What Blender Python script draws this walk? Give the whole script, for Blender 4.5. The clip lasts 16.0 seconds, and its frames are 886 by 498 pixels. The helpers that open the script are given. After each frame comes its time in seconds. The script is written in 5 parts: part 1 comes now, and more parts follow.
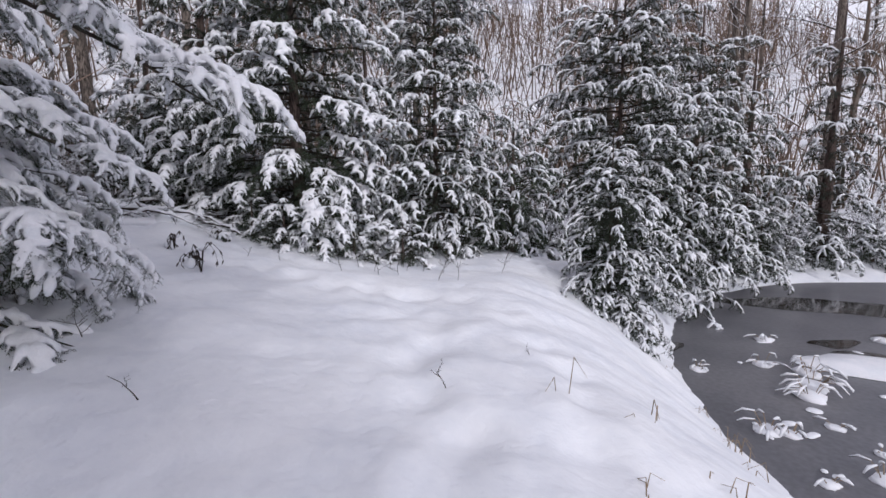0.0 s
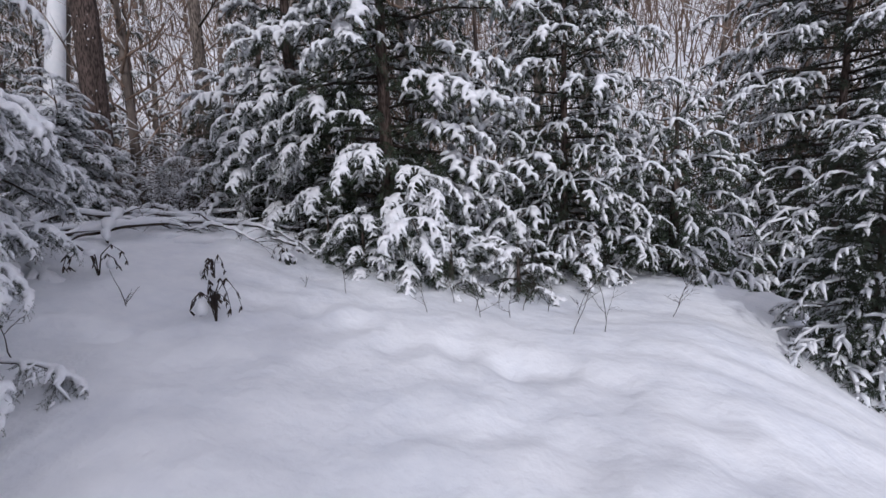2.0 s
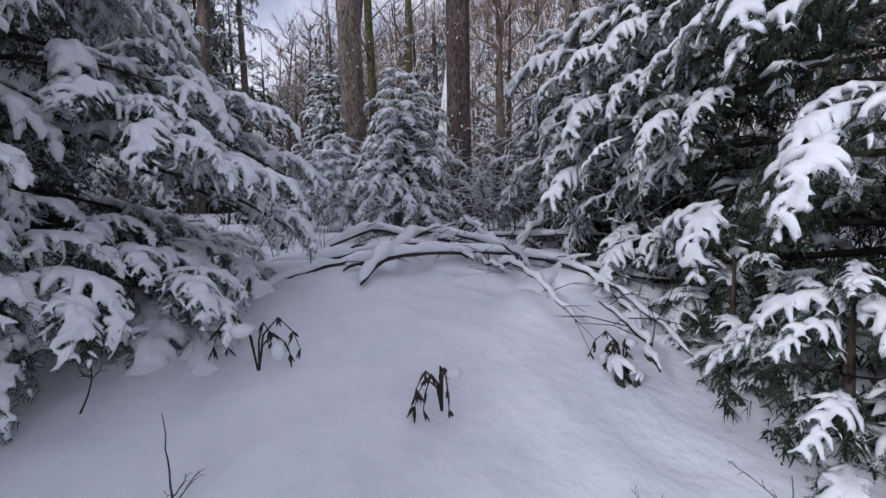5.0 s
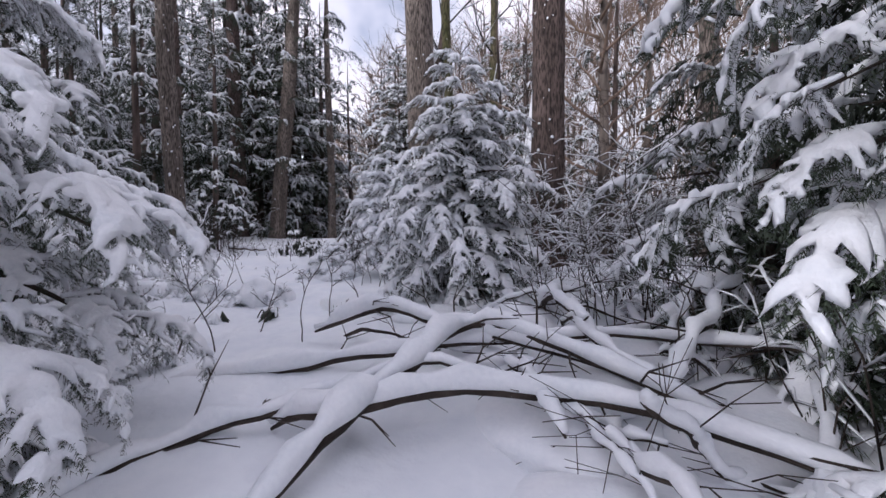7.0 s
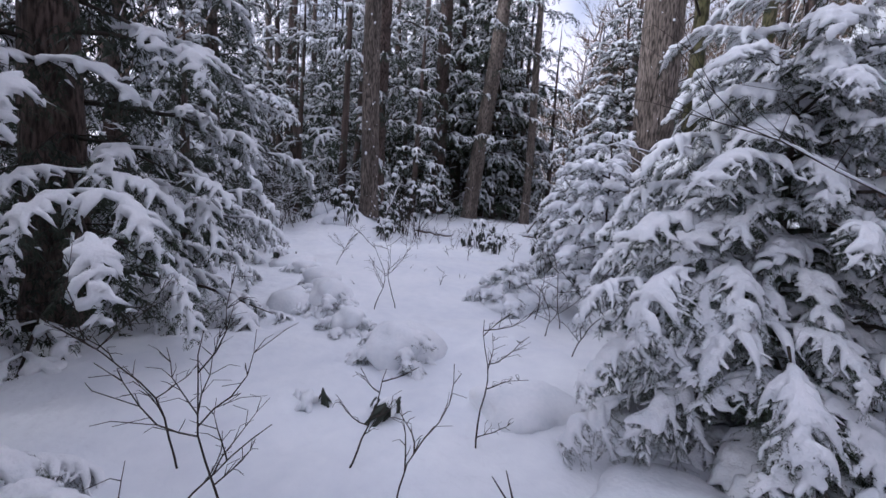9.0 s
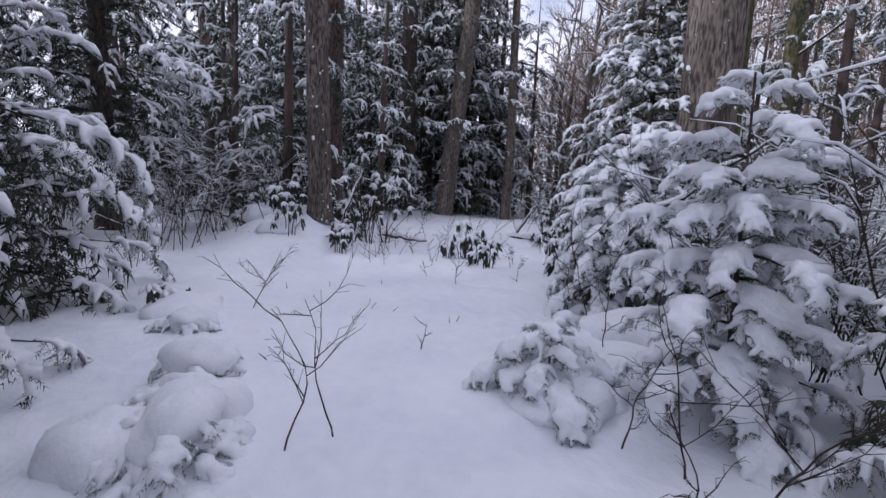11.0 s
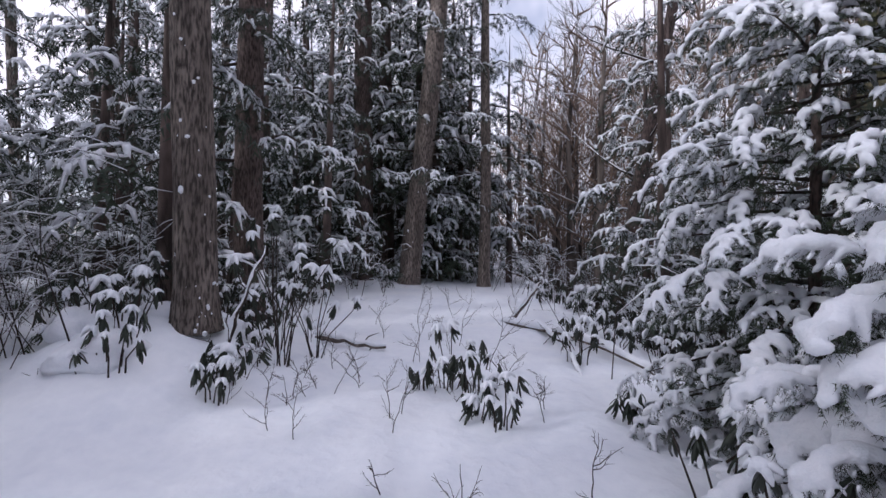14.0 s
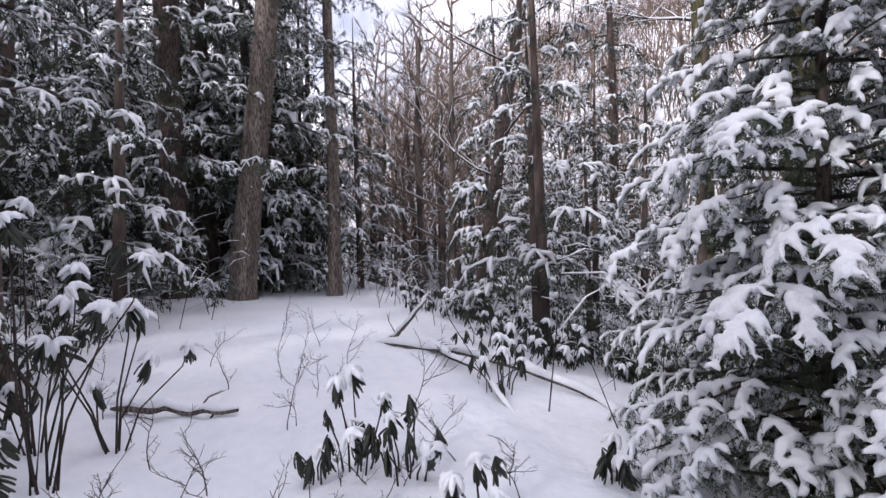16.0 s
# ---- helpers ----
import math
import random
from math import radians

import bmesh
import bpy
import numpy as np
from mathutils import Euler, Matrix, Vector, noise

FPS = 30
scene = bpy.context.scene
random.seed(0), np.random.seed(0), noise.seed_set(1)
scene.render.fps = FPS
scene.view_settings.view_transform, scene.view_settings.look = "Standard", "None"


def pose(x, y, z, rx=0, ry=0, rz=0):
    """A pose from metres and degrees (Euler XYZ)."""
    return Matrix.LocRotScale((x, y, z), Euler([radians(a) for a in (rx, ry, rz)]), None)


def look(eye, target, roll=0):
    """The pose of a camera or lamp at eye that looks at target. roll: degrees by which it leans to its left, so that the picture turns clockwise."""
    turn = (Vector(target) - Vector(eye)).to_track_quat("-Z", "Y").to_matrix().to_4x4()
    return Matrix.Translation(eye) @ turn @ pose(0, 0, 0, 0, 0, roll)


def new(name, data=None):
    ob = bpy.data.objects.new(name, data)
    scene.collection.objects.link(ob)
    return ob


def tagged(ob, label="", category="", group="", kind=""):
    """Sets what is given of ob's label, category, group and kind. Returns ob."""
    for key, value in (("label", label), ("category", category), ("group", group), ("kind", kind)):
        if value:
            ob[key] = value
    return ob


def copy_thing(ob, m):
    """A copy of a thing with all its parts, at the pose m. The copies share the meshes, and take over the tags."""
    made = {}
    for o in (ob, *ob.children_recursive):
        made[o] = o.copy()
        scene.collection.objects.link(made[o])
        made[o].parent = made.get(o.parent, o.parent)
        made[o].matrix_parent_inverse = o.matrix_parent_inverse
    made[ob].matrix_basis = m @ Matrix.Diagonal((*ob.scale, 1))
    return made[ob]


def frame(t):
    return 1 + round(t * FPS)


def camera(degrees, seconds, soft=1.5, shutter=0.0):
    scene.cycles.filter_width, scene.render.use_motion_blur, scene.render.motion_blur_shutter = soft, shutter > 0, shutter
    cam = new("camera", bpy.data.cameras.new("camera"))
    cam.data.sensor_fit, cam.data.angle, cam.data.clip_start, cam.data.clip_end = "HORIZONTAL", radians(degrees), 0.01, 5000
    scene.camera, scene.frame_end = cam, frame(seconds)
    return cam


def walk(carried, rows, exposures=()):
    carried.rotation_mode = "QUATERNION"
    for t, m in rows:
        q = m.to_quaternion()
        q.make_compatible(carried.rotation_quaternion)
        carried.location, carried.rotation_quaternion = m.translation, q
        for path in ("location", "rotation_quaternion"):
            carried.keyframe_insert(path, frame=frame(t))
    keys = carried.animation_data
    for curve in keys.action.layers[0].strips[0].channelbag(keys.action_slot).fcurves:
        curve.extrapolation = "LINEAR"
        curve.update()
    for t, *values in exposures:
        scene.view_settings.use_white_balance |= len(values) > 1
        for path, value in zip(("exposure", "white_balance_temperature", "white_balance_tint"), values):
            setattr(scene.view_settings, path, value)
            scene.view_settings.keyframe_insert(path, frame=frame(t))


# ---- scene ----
cam = camera(91.0, 16.0)
PATH = [
    (0, (0.139, 0.038, 1.468), (0.098, 2.019, 1.195), -0.4),
    (0.5, (0.144, 0.562, 1.48), (-0.094, 2.527, 1.194), -1.7),
    (1, (0.076, 1.098, 1.459), (-0.221, 3.051, 1.146), -1.8),
    (1.5, (0.039, 1.603, 1.461), (-0.324, 3.554, 1.215), -2.5),
    (2, (-0.038, 2.1, 1.474), (-0.617, 3.997, 1.219), -2.1),
    (2.5, (-0.21, 2.616, 1.466), (-1.019, 4.429, 1.218), -0.5),
    (3, (-0.366, 3.115, 1.464), (-1.414, 4.808, 1.275), -1.0),
    (3.5, (-0.598, 3.553, 1.522), (-1.905, 5.05, 1.304), -1.0),
    (4, (-0.96, 3.929, 1.573), (-2.452, 5.241, 1.345), -1.7),
    (4.5, (-1.304, 4.29, 1.583), (-2.945, 5.414, 1.379), -2.1),
    (4.7, (-1.459, 4.42, 1.609), (-3.167, 5.438, 1.397), -1.8),
    (6.8, (-3.368, 5.61, 1.812), (-5.291, 6.149, 1.717), -1.1),
    (7, (-3.55, 5.691, 1.873), (-5.483, 6.196, 1.771), -0.9),
    (7.5, (-4.038, 5.873, 2.003), (-6.027, 6.048, 1.891), -0.6),
    (8, (-4.515, 5.893, 2.11), (-6.509, 5.824, 1.967), 0.3),
    (8.5, (-4.88, 5.835, 2.203), (-6.854, 5.578, 2.007), 2.7),
    (8.7, (-5.04, 5.826, 2.222), (-6.997, 5.483, 1.998), 3.7),
    (10.8, (-7.224, 5.408, 2.306), (-9.183, 5.093, 2.059), 1.6),
    (11, (-7.419, 5.349, 2.306), (-9.39, 5.131, 2.051), 2.2),
    (11.5, (-7.976, 5.278, 2.43), (-9.961, 5.279, 2.182), 0.5),
    (12, (-8.512, 5.372, 2.444), (-10.509, 5.404, 2.359), 0.3),
    (12.5, (-8.941, 5.332, 2.519), (-10.93, 5.163, 2.399), 1.3),
    (13, (-9.475, 5.201, 2.517), (-11.448, 4.874, 2.459), 2.7),
    (13.5, (-10.006, 5.098, 2.529), (-11.988, 4.83, 2.521), 1.2),
    (14, (-10.529, 4.959, 2.588), (-12.528, 4.895, 2.586), 0.3),
    (14.5, (-10.974, 4.801, 2.603), (-12.965, 4.987, 2.573), -0.6),
    (15, (-11.244, 4.707, 2.655), (-13.219, 5.022, 2.618), -1.0),
    (15.5, (-11.605, 4.616, 2.712), (-13.567, 5.006, 2.682), -1.2),
    (16, (-11.907, 4.458, 2.684), (-13.784, 5.15, 2.672), -1.6),
]
walk(cam, [(t, look(eye, target, roll)) for t, eye, target, roll in PATH], [(0, -0.62, 5550, 13), (3, -0.7, 5350, 12), (4.5, -0.62, 5250, 12), (7, -0.08, 5450, 14), (8.5, -0.05, 5200, 14), (11, -0.12, 5200, 14), (12.5, -0.22, 5300, 14), (14.5, 0.02, 5350, 14), (15.5, 0.26, 5500, 14), (16, 0.34, 5550, 14)])

# ---- world and light ----
world = bpy.data.worlds.new("winter_sky")
scene.world = world
world.use_nodes = True
wn, wl = world.node_tree.nodes, world.node_tree.links
wn.clear()
w_out = wn.new("ShaderNodeOutputWorld")
w_bg = wn.new("ShaderNodeBackground")
w_bg.inputs["Strength"].default_value = 0.125
sky = wn.new("ShaderNodeTexSky")
sky.sky_type = "NISHITA"
sky.sun_disc = False
sky.sun_elevation = radians(27)
sky.sun_rotation = radians(156)
sky.air_density = 1.0
sky.dust_density = 2.5
w_co = wn.new("ShaderNodeTexCoord")
w_no = wn.new("ShaderNodeTexNoise")
w_no.inputs["Scale"].default_value = 2.2
w_no.inputs["Detail"].default_value = 5
w_ra = wn.new("ShaderNodeMapRange")
w_ra.inputs["From Min"].default_value = 0.33
w_ra.inputs["From Max"].default_value = 0.55
w_mx = wn.new("ShaderNodeMixRGB")
w_mx.inputs["Color2"].default_value = (11.2, 9.9, 9.5, 1)
wl.new(w_co.outputs["Generated"], w_no.inputs["Vector"])
wl.new(w_no.outputs["Fac"], w_ra.inputs["Value"])
wl.new(w_ra.outputs["Result"], w_mx.inputs["Fac"])
wl.new(sky.outputs["Color"], w_mx.inputs["Color1"])
wl.new(w_mx.outputs["Color"], w_bg.inputs["Color"])
wl.new(w_bg.outputs["Background"], w_out.inputs["Surface"])

sun = new("sun", bpy.data.lights.new("sun", "SUN"))
sun.data.energy = 2.4
sun.data.angle = radians(5)
sun.data.color = (1.0, 0.9, 0.78)
sun.matrix_world = look((0, 0, 0), (-0.41, 0.91, -0.51))


# ---- materials ----
def material(name, colours, rough=0.7, scale=6.0, fine=60.0, bump=0.3, stretch=(1, 1, 1), spread=0.0, spec=0.3, bump_size=0.01, detail=6, furrow=False):
    """A principled surface: two colours mixed by noise at two scales, with bump; spread varies it from piece to piece."""
    m = bpy.data.materials.new(name)
    m.use_nodes = True
    n, l = m.node_tree.nodes, m.node_tree.links
    p = n["Principled BSDF"]
    co, mp = n.new("ShaderNodeTexCoord"), n.new("ShaderNodeMapping")
    mp.inputs["Scale"].default_value = stretch
    l.new(co.outputs["Object"], mp.inputs["Vector"])
    big, small = n.new("ShaderNodeTexNoise"), n.new("ShaderNodeTexNoise")
    for tex, s in ((big, scale), (small, fine)):
        tex.inputs["Scale"].default_value = s
        tex.inputs["Detail"].default_value = detail
        l.new(mp.outputs["Vector"], tex.inputs["Vector"])
    mix = n.new("ShaderNodeMixRGB")
    mix.inputs["Color1"].default_value = (*colours[0], 1)
    mix.inputs["Color2"].default_value = (*colours[1], 1)
    ramp = n.new("ShaderNodeMapRange")
    ramp.inputs["From Min"].default_value = 0.35
    ramp.inputs["From Max"].default_value = 0.65
    l.new(big.outputs["Fac"], ramp.inputs["Value"])
    l.new(ramp.outputs["Result"], mix.inputs["Fac"])
    over = n.new("ShaderNodeMixRGB")
    over.blend_type = "OVERLAY"
    over.inputs["Fac"].default_value = 0.45
    l.new(mix.outputs["Color"], over.inputs["Color1"])
    l.new(small.outputs["Fac"], over.inputs["Color2"])
    last = over
    if furrow:
        cut, dark = n.new("ShaderNodeMapRange"), n.new("ShaderNodeMixRGB")
        cut.inputs["From Min"].default_value, cut.inputs["From Max"].default_value = 0.36, 0.56
        dark.inputs["Color1"].default_value = (*[c * 0.35 for c in colours[0]], 1)
        l.new(small.outputs["Fac"], cut.inputs["Value"])
        l.new(cut.outputs["Result"], dark.inputs["Fac"])
        l.new(over.outputs["Color"], dark.inputs["Color2"])
        last = dark
    if spread:
        info, hsv = n.new("ShaderNodeObjectInfo"), n.new("ShaderNodeHueSaturation")
        rng_ = n.new("ShaderNodeMapRange")
        rng_.inputs["To Min"].default_value, rng_.inputs["To Max"].default_value = 1 - spread, 1 + spread
        l.new(info.outputs["Random"], rng_.inputs["Value"])
        l.new(rng_.outputs["Result"], hsv.inputs["Value"])
        l.new(last.outputs["Color"], hsv.inputs["Color"])
        last = hsv
    l.new(last.outputs["Color"], p.inputs["Base Color"])
    p.inputs["Roughness"].default_value = rough
    p.inputs["Specular IOR Level"].default_value = spec
    if bump:
        b = n.new("ShaderNodeBump")
        b.inputs["Strength"].default_value = bump
        b.inputs["Distance"].default_value = bump_size
        l.new(small.outputs["Fac"], b.inputs["Height"])
        l.new(b.outputs["Normal"], p.inputs["Normal"])
    return m


SNOW = material("snow", ((0.80, 0.82, 0.86), (0.87, 0.88, 0.90)), 0.65, 1.2, 9.0, 0.85, bump_size=0.022, spec=0.25)
PACK = material("branch_snow", ((0.80, 0.82, 0.85), (0.88, 0.88, 0.90)), 0.7, 5.0, 45.0, 0.5, bump_size=0.008, spec=0.2)
NEEDLE = material("hemlock_needles", ((0.018, 0.028, 0.017), (0.042, 0.054, 0.032)), 0.55, 4.0, 30.0, 0, spread=0.3)
WOOD = material("twig_bark", ((0.024, 0.018, 0.015), (0.062, 0.048, 0.039)), 0.85, 8.0, 60.0, 0.4)
BARK = material("grey_brown_bark", ((0.11, 0.09, 0.075), (0.24, 0.20, 0.17)), 0.9, 5.0, 40.0, 1.0, (1, 1, 0.2), 0.15, bump_size=0.03, furrow=True)
DARKBARK = material("dark_hemlock_bark", ((0.07, 0.052, 0.044), (0.15, 0.11, 0.095)), 0.9, 6.0, 40.0, 1.0, (1, 1, 0.24), 0.15, bump_size=0.03, furrow=True)
MOSSBARK = material("mossy_bark", ((0.085, 0.085, 0.035), (0.14, 0.115, 0.075)), 0.9, 4.0, 26.0, 0.8, (1, 1, 0.3), bump_size=0.02, furrow=True)
# brown twigs far paler than twig_bark: the sunlight is put into the colour
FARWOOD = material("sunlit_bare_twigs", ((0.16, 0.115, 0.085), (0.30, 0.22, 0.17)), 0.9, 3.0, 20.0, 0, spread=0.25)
LEAF = material("rhododendron_leaf", ((0.014, 0.020, 0.014), (0.036, 0.042, 0.026)), 0.4, 9.0, 60.0, 0.2, spread=0.35, spec=0.4)
GRASS = material("dead_grass", ((0.22, 0.16, 0.10), (0.36, 0.28, 0.19)), 0.85, 8.0, 60.0, 0)
ICE = material("grey_slush_ice", ((0.115, 0.115, 0.125), (0.165, 0.163, 0.172)), 0.32, 0.7, 14.0, 0.12, spec=0.5, bump_size=0.004)
WATER = material("dark_open_water", ((0.028, 0.026, 0.024), (0.045, 0.04, 0.036)), 0.08, 0.8, 5.0, 0.05, spec=0.5, bump_size=0.003)


# ---- mesh tools ----
class Build:
    """Points and faces of one mesh; faces carry a material slot."""

    def __init__(self):
        self.v, self.f, self.s = [], [], []

    def face(self, idx, slot=0):
        self.f.append(idx)
        self.s.append(slot)

    def tri(self, a, b, c, slot=0):
        n = len(self.v)
        self.v += [a, b, c]
        self.face((n, n + 1, n + 2), slot)

    def tube(self, pts, radii, sides=6, slot=0, flat=1.0, wobble=0.0, rng=None):
        """A tube through pts, closed at both ends. flat squeezes it in height."""
        start = len(self.v)
        k = len(pts)
        for i in range(k):
            a, b = Vector(pts[max(i - 1, 0)]), Vector(pts[min(i + 1, k - 1)])
            d = b - a
            d = d.normalized() if d.length > 1e-9 else Vector((1, 0, 0))
            side = d.cross(Vector((0, 0, 1)))
            side = side.normalized() if side.length > 0.05 else Vector((0, 1, 0))
            up = side.cross(d)
            c = Vector(pts[i])
            for j in range(sides):
                t = 2 * math.pi * j / sides
                r = radii[i] * (1 + (rng.uniform(-wobble, wobble) if rng and wobble else 0))
                self.v.append(tuple(c + side * (math.cos(t) * r) + up * (math.sin(t) * r * flat)))
        for i in range(k - 1):
            for j in range(sides):
                a, b = start + i * sides + j, start + i * sides + (j + 1) % sides
                self.face((a, b, b + sides, a + sides), slot)
        self.face(tuple(start + j for j in range(sides))[::-1], slot)
        self.face(tuple(start + (k - 1) * sides + j for j in range(sides)), slot)

    def lump(self, c, rx, ry, rz, rng, turn=0.0, rings=4, sides=7, slot=0, rough=0.12):
        """A rounded, uneven clump."""
        start = len(self.v)
        ct, st = math.cos(turn), math.sin(turn)
        self.v.append((c[0], c[1], c[2] + rz))
        for i in range(1, rings):
            ph = math.pi * i / rings
            for j in range(sides):
                th = 2 * math.pi * (j + 0.5 * (i % 2)) / sides
                k = 1 + rng.uniform(-rough, rough)
                x, y = math.sin(ph) * math.cos(th) * rx * k, math.sin(ph) * math.sin(th) * ry * k
                self.v.append((c[0] + x * ct - y * st, c[1] + x * st + y * ct, c[2] + math.cos(ph) * rz * k))
        self.v.append((c[0], c[1], c[2] - rz))
        end = len(self.v) - 1
        for j in range(sides):
            self.face((start, start + 1 + j, start + 1 + (j + 1) % sides), slot)
            last = start + 1 + (rings - 2) * sides
            self.face((last + j, end, last + (j + 1) % sides), slot)
        for i in range(rings - 2):
            for j in range(sides):
                a, b = start + 1 + i * sides + j, start + 1 + i * sides + (j + 1) % sides
                self.face((a, a + sides, b + sides, b), slot)

    def mesh(self, name, *mats, smooth=True):
        me = bpy.data.meshes.new(name)
        me.from_pydata(self.v, [], self.f)
        for m in mats:
            me.materials.append(m)
        me.polygons.foreach_set("material_index", self.s)
        me.polygons.foreach_set("use_smooth", [smooth] * len(self.f))
        me.update()
        return me


def part(name, data, parent, label="", m=None):
    """One mesh object under a thing or a part."""
    ob = new(name, data)
    ob.parent = parent
    if m is not None:
        ob.matrix_basis = m
    return tagged(ob, label) if label else ob


def thing(name, label, category, place=None, group="", kind=""):
    ob = new(name)
    ob.empty_display_size = 0.1
    if place is not None:
        ob.matrix_basis = place
    return tagged(ob, label, category, group, kind)


def ease(a, b, v):
    t = np.clip((v - a) / (b - a), 0, 1)
    return t * t * (3 - 2 * t)


# ---- the lie of the land ----
POND, SHORE, LEVEL = (13.0, 4.0), 9.6, -1.5


def land(x, y):
    """Height of the snow without its small unevenness."""
    u = -np.asarray(x, float)
    y = np.asarray(y, float)
    z = 0.15 + 1.0 * ease(-0.6, 6.2, u) + 0.08 * ease(6, 12, u) + 0.22 * ease(14, 22, u)
    z = z - 0.95 * ease(6.8, 10.5, y) * ease(10, 16, u) + 0.10 * ease(6.3, 7.5, y) * ease(5, 7, u) * (1 - ease(9, 11, u))
    z = z + 0.25 * ease(2.5, -2, y) * ease(1, 5, u)
    z = z + 0.75 * np.exp(-(((u - 15.1) / 1.3) ** 2) - ((y - 1.8) / 0.95) ** 2)
    far = y + 0.6 * np.maximum(0, u - 14)
    z = z + 0.6 * np.maximum(0, far - 24) * ease(24, 40, far) * (1 - 0.5 * ease(75, 130, far))
    s = np.hypot(-u - POND[0], y - POND[1]) - SHORE
    wide = 3.0 + 7.0 * ease(8.5, 13, y) + 5 * ease(3, -4, y)
    rise = np.sin(np.pi / 2 * np.clip(s / wide, 0, 1))
    z = np.where(s > 0, LEVEL + (z - LEVEL) * rise, LEVEL + np.maximum(s, -2.0) * 0.35)
    return z


def ground(x, y):
    """Height of the snow at one place."""
    return float(land(x, y))


def ragged(x, y):
    """Small unevenness of the snow."""
    p = Vector((x, y, 0))
    z = 0.05 * noise.noise(p * 0.9) + 0.045 * noise.noise(Vector((x * 1.3, y * 2.6, 3))) + 0.024 * noise.noise(p * 4.2) + 0.010 * noise.noise(p * 11.0)
    return z


def build_ground():
    def steps(lo, a, b, hi, fine):
        inner = np.arange(a, b, fine)
        left = a - np.geomspace(fine, a - lo, 34)[::-1]
        right = b + np.geomspace(fine * 0.8, hi - b, 34) - fine * 0.8
        return np.concatenate([left, inner, right])

    xs, ys = steps(-160, -17, 5.2, 130, 0.075), steps(-110, -0.2, 9.0, 170, 0.075)
    gx, gy = np.meshgrid(xs, ys, indexing="ij")
    gz = land(gx, gy)
    steps_at = [(0.1 + 0.16 * math.sin(i * 1.7) - 0.05 * i, 1.7 + 0.47 * i + 0.1 * math.sin(i * 2.9)) for i in range(9)]
    steps_at += [(-0.5 - 0.42 * i, 5.2 + 0.15 * math.sin(i * 2.1)) for i in range(6)] + [(0.9 + 0.2 * math.sin(i), 2.3 + 0.5 * i) for i in range(6)]
    for i, x in enumerate(xs):
        for j, y in enumerate(ys):
            if -20 < x < 9 and -3 < y < 12:
                gz[i, j] += ragged(x, y)
            else:
                gz[i, j] += 0.2 * noise.noise(Vector((x, y, 0)) * 0.25)
    for sx, sy in steps_at:
        d = np.hypot((gx - sx) / 0.16, (gy - sy) / 0.22)
        gz -= 0.06 * np.exp(-d * d)
        gz += 0.012 * np.exp(-((d - 1.6) ** 2) * 3)
    under = np.hypot(gx - POND[0], gy - POND[1]) < SHORE
    gz = np.where(under, np.minimum(gz, LEVEL - 0.01), gz)
    nx, ny = gx.shape
    verts = np.stack([gx, gy, gz], -1).reshape(-1, 3)
    idx = np.arange(nx * ny).reshape(nx, ny)
    quads = np.stack([idx[:-1, :-1], idx[1:, :-1], idx[1:, 1:], idx[:-1, 1:]], -1).reshape(-1, 4)
    me = bpy.data.meshes.new("ground")
    me.from_pydata(verts.tolist(), [], quads.tolist())
    me.materials.append(SNOW)
    me.polygons.foreach_set("use_smooth", [True] * len(me.polygons))
    tagged(new("ground", me), "uneven blue-white fresh snow over the forest floor", "ground", kind="structure")


build_ground()


# ---- pond ----
def build_pond():
    b = Build()
    ring, n = [], 72
    b.v.append((POND[0], POND[1], 0.0))
    for i in range(n):
        a = 2 * math.pi * i / n
        r = SHORE + 0.35
        b.v.append((POND[0] + r * math.cos(a), POND[1] + r * math.sin(a), 0.0))
    for i in range(n):
        b.face((0, 1 + i, 1 + (i + 1) % n))
    ob = new("water", b.mesh("pond_ice", ICE, smooth=False))
    ob.location = (0, 0, LEVEL + 0.012)
    tagged(ob, "still pond skinned with grey slushy ice", "pond", kind="structure")
    rng = random.Random(5)
    for x, y, rx, ry, turn in ((9.6, 10.6, 2.6, 0.75, -0.35), (7.4, 8.1, 0.5, 0.22, 0.2), (7.6, 7.4, 0.8, 0.22, -0.3), (4.3, 8.0, 0.28, 0.16, 0.9), (10.4, 8.2, 1.6, 0.4, -0.2)):
        w = Build()
        w.v.append((0, 0, 0))
        for i in range(28):
            a = 2 * math.pi * i / 28
            k = 1 + 0.18 * math.sin(3 * a + x) + rng.uniform(-0.08, 0.08)
            w.v.append((rx * k * math.cos(a), ry * k * math.sin(a), 0))
        for i in range(28):
            w.face((0, 1 + i, 1 + (i + 1) % 28))
        patch = new("open_water", w.mesh("open_water", WATER))
        patch.matrix_basis = pose(x, y, LEVEL + 0.018, 0, 0, math.degrees(turn))
        tagged(patch, "dark patch of open water in the pond ice", "water", kind="structure")


build_pond()

# ---- hemlock boughs ----
WALK = [(0.1, 0.0), (-0.3, 2.8), (-1.3, 4.3), (-3.4, 5.6), (-4.9, 5.85), (-7.4, 5.35), (-9.5, 5.2), (-11.9, 4.4)]


def off_walk(x, y):
    """Distance in plan from the line walked."""
    best = 99.0
    for (ax, ay), (bx, by) in zip(WALK, WALK[1:]):
        dx, dy = bx - ax, by - ay
        t = min(1, max(0, ((x - ax) * dx + (y - ay) * dy) / (dx * dx + dy * dy)))
        best = min(best, math.hypot(x - ax - t * dx, y - ay - t * dy))
    return best


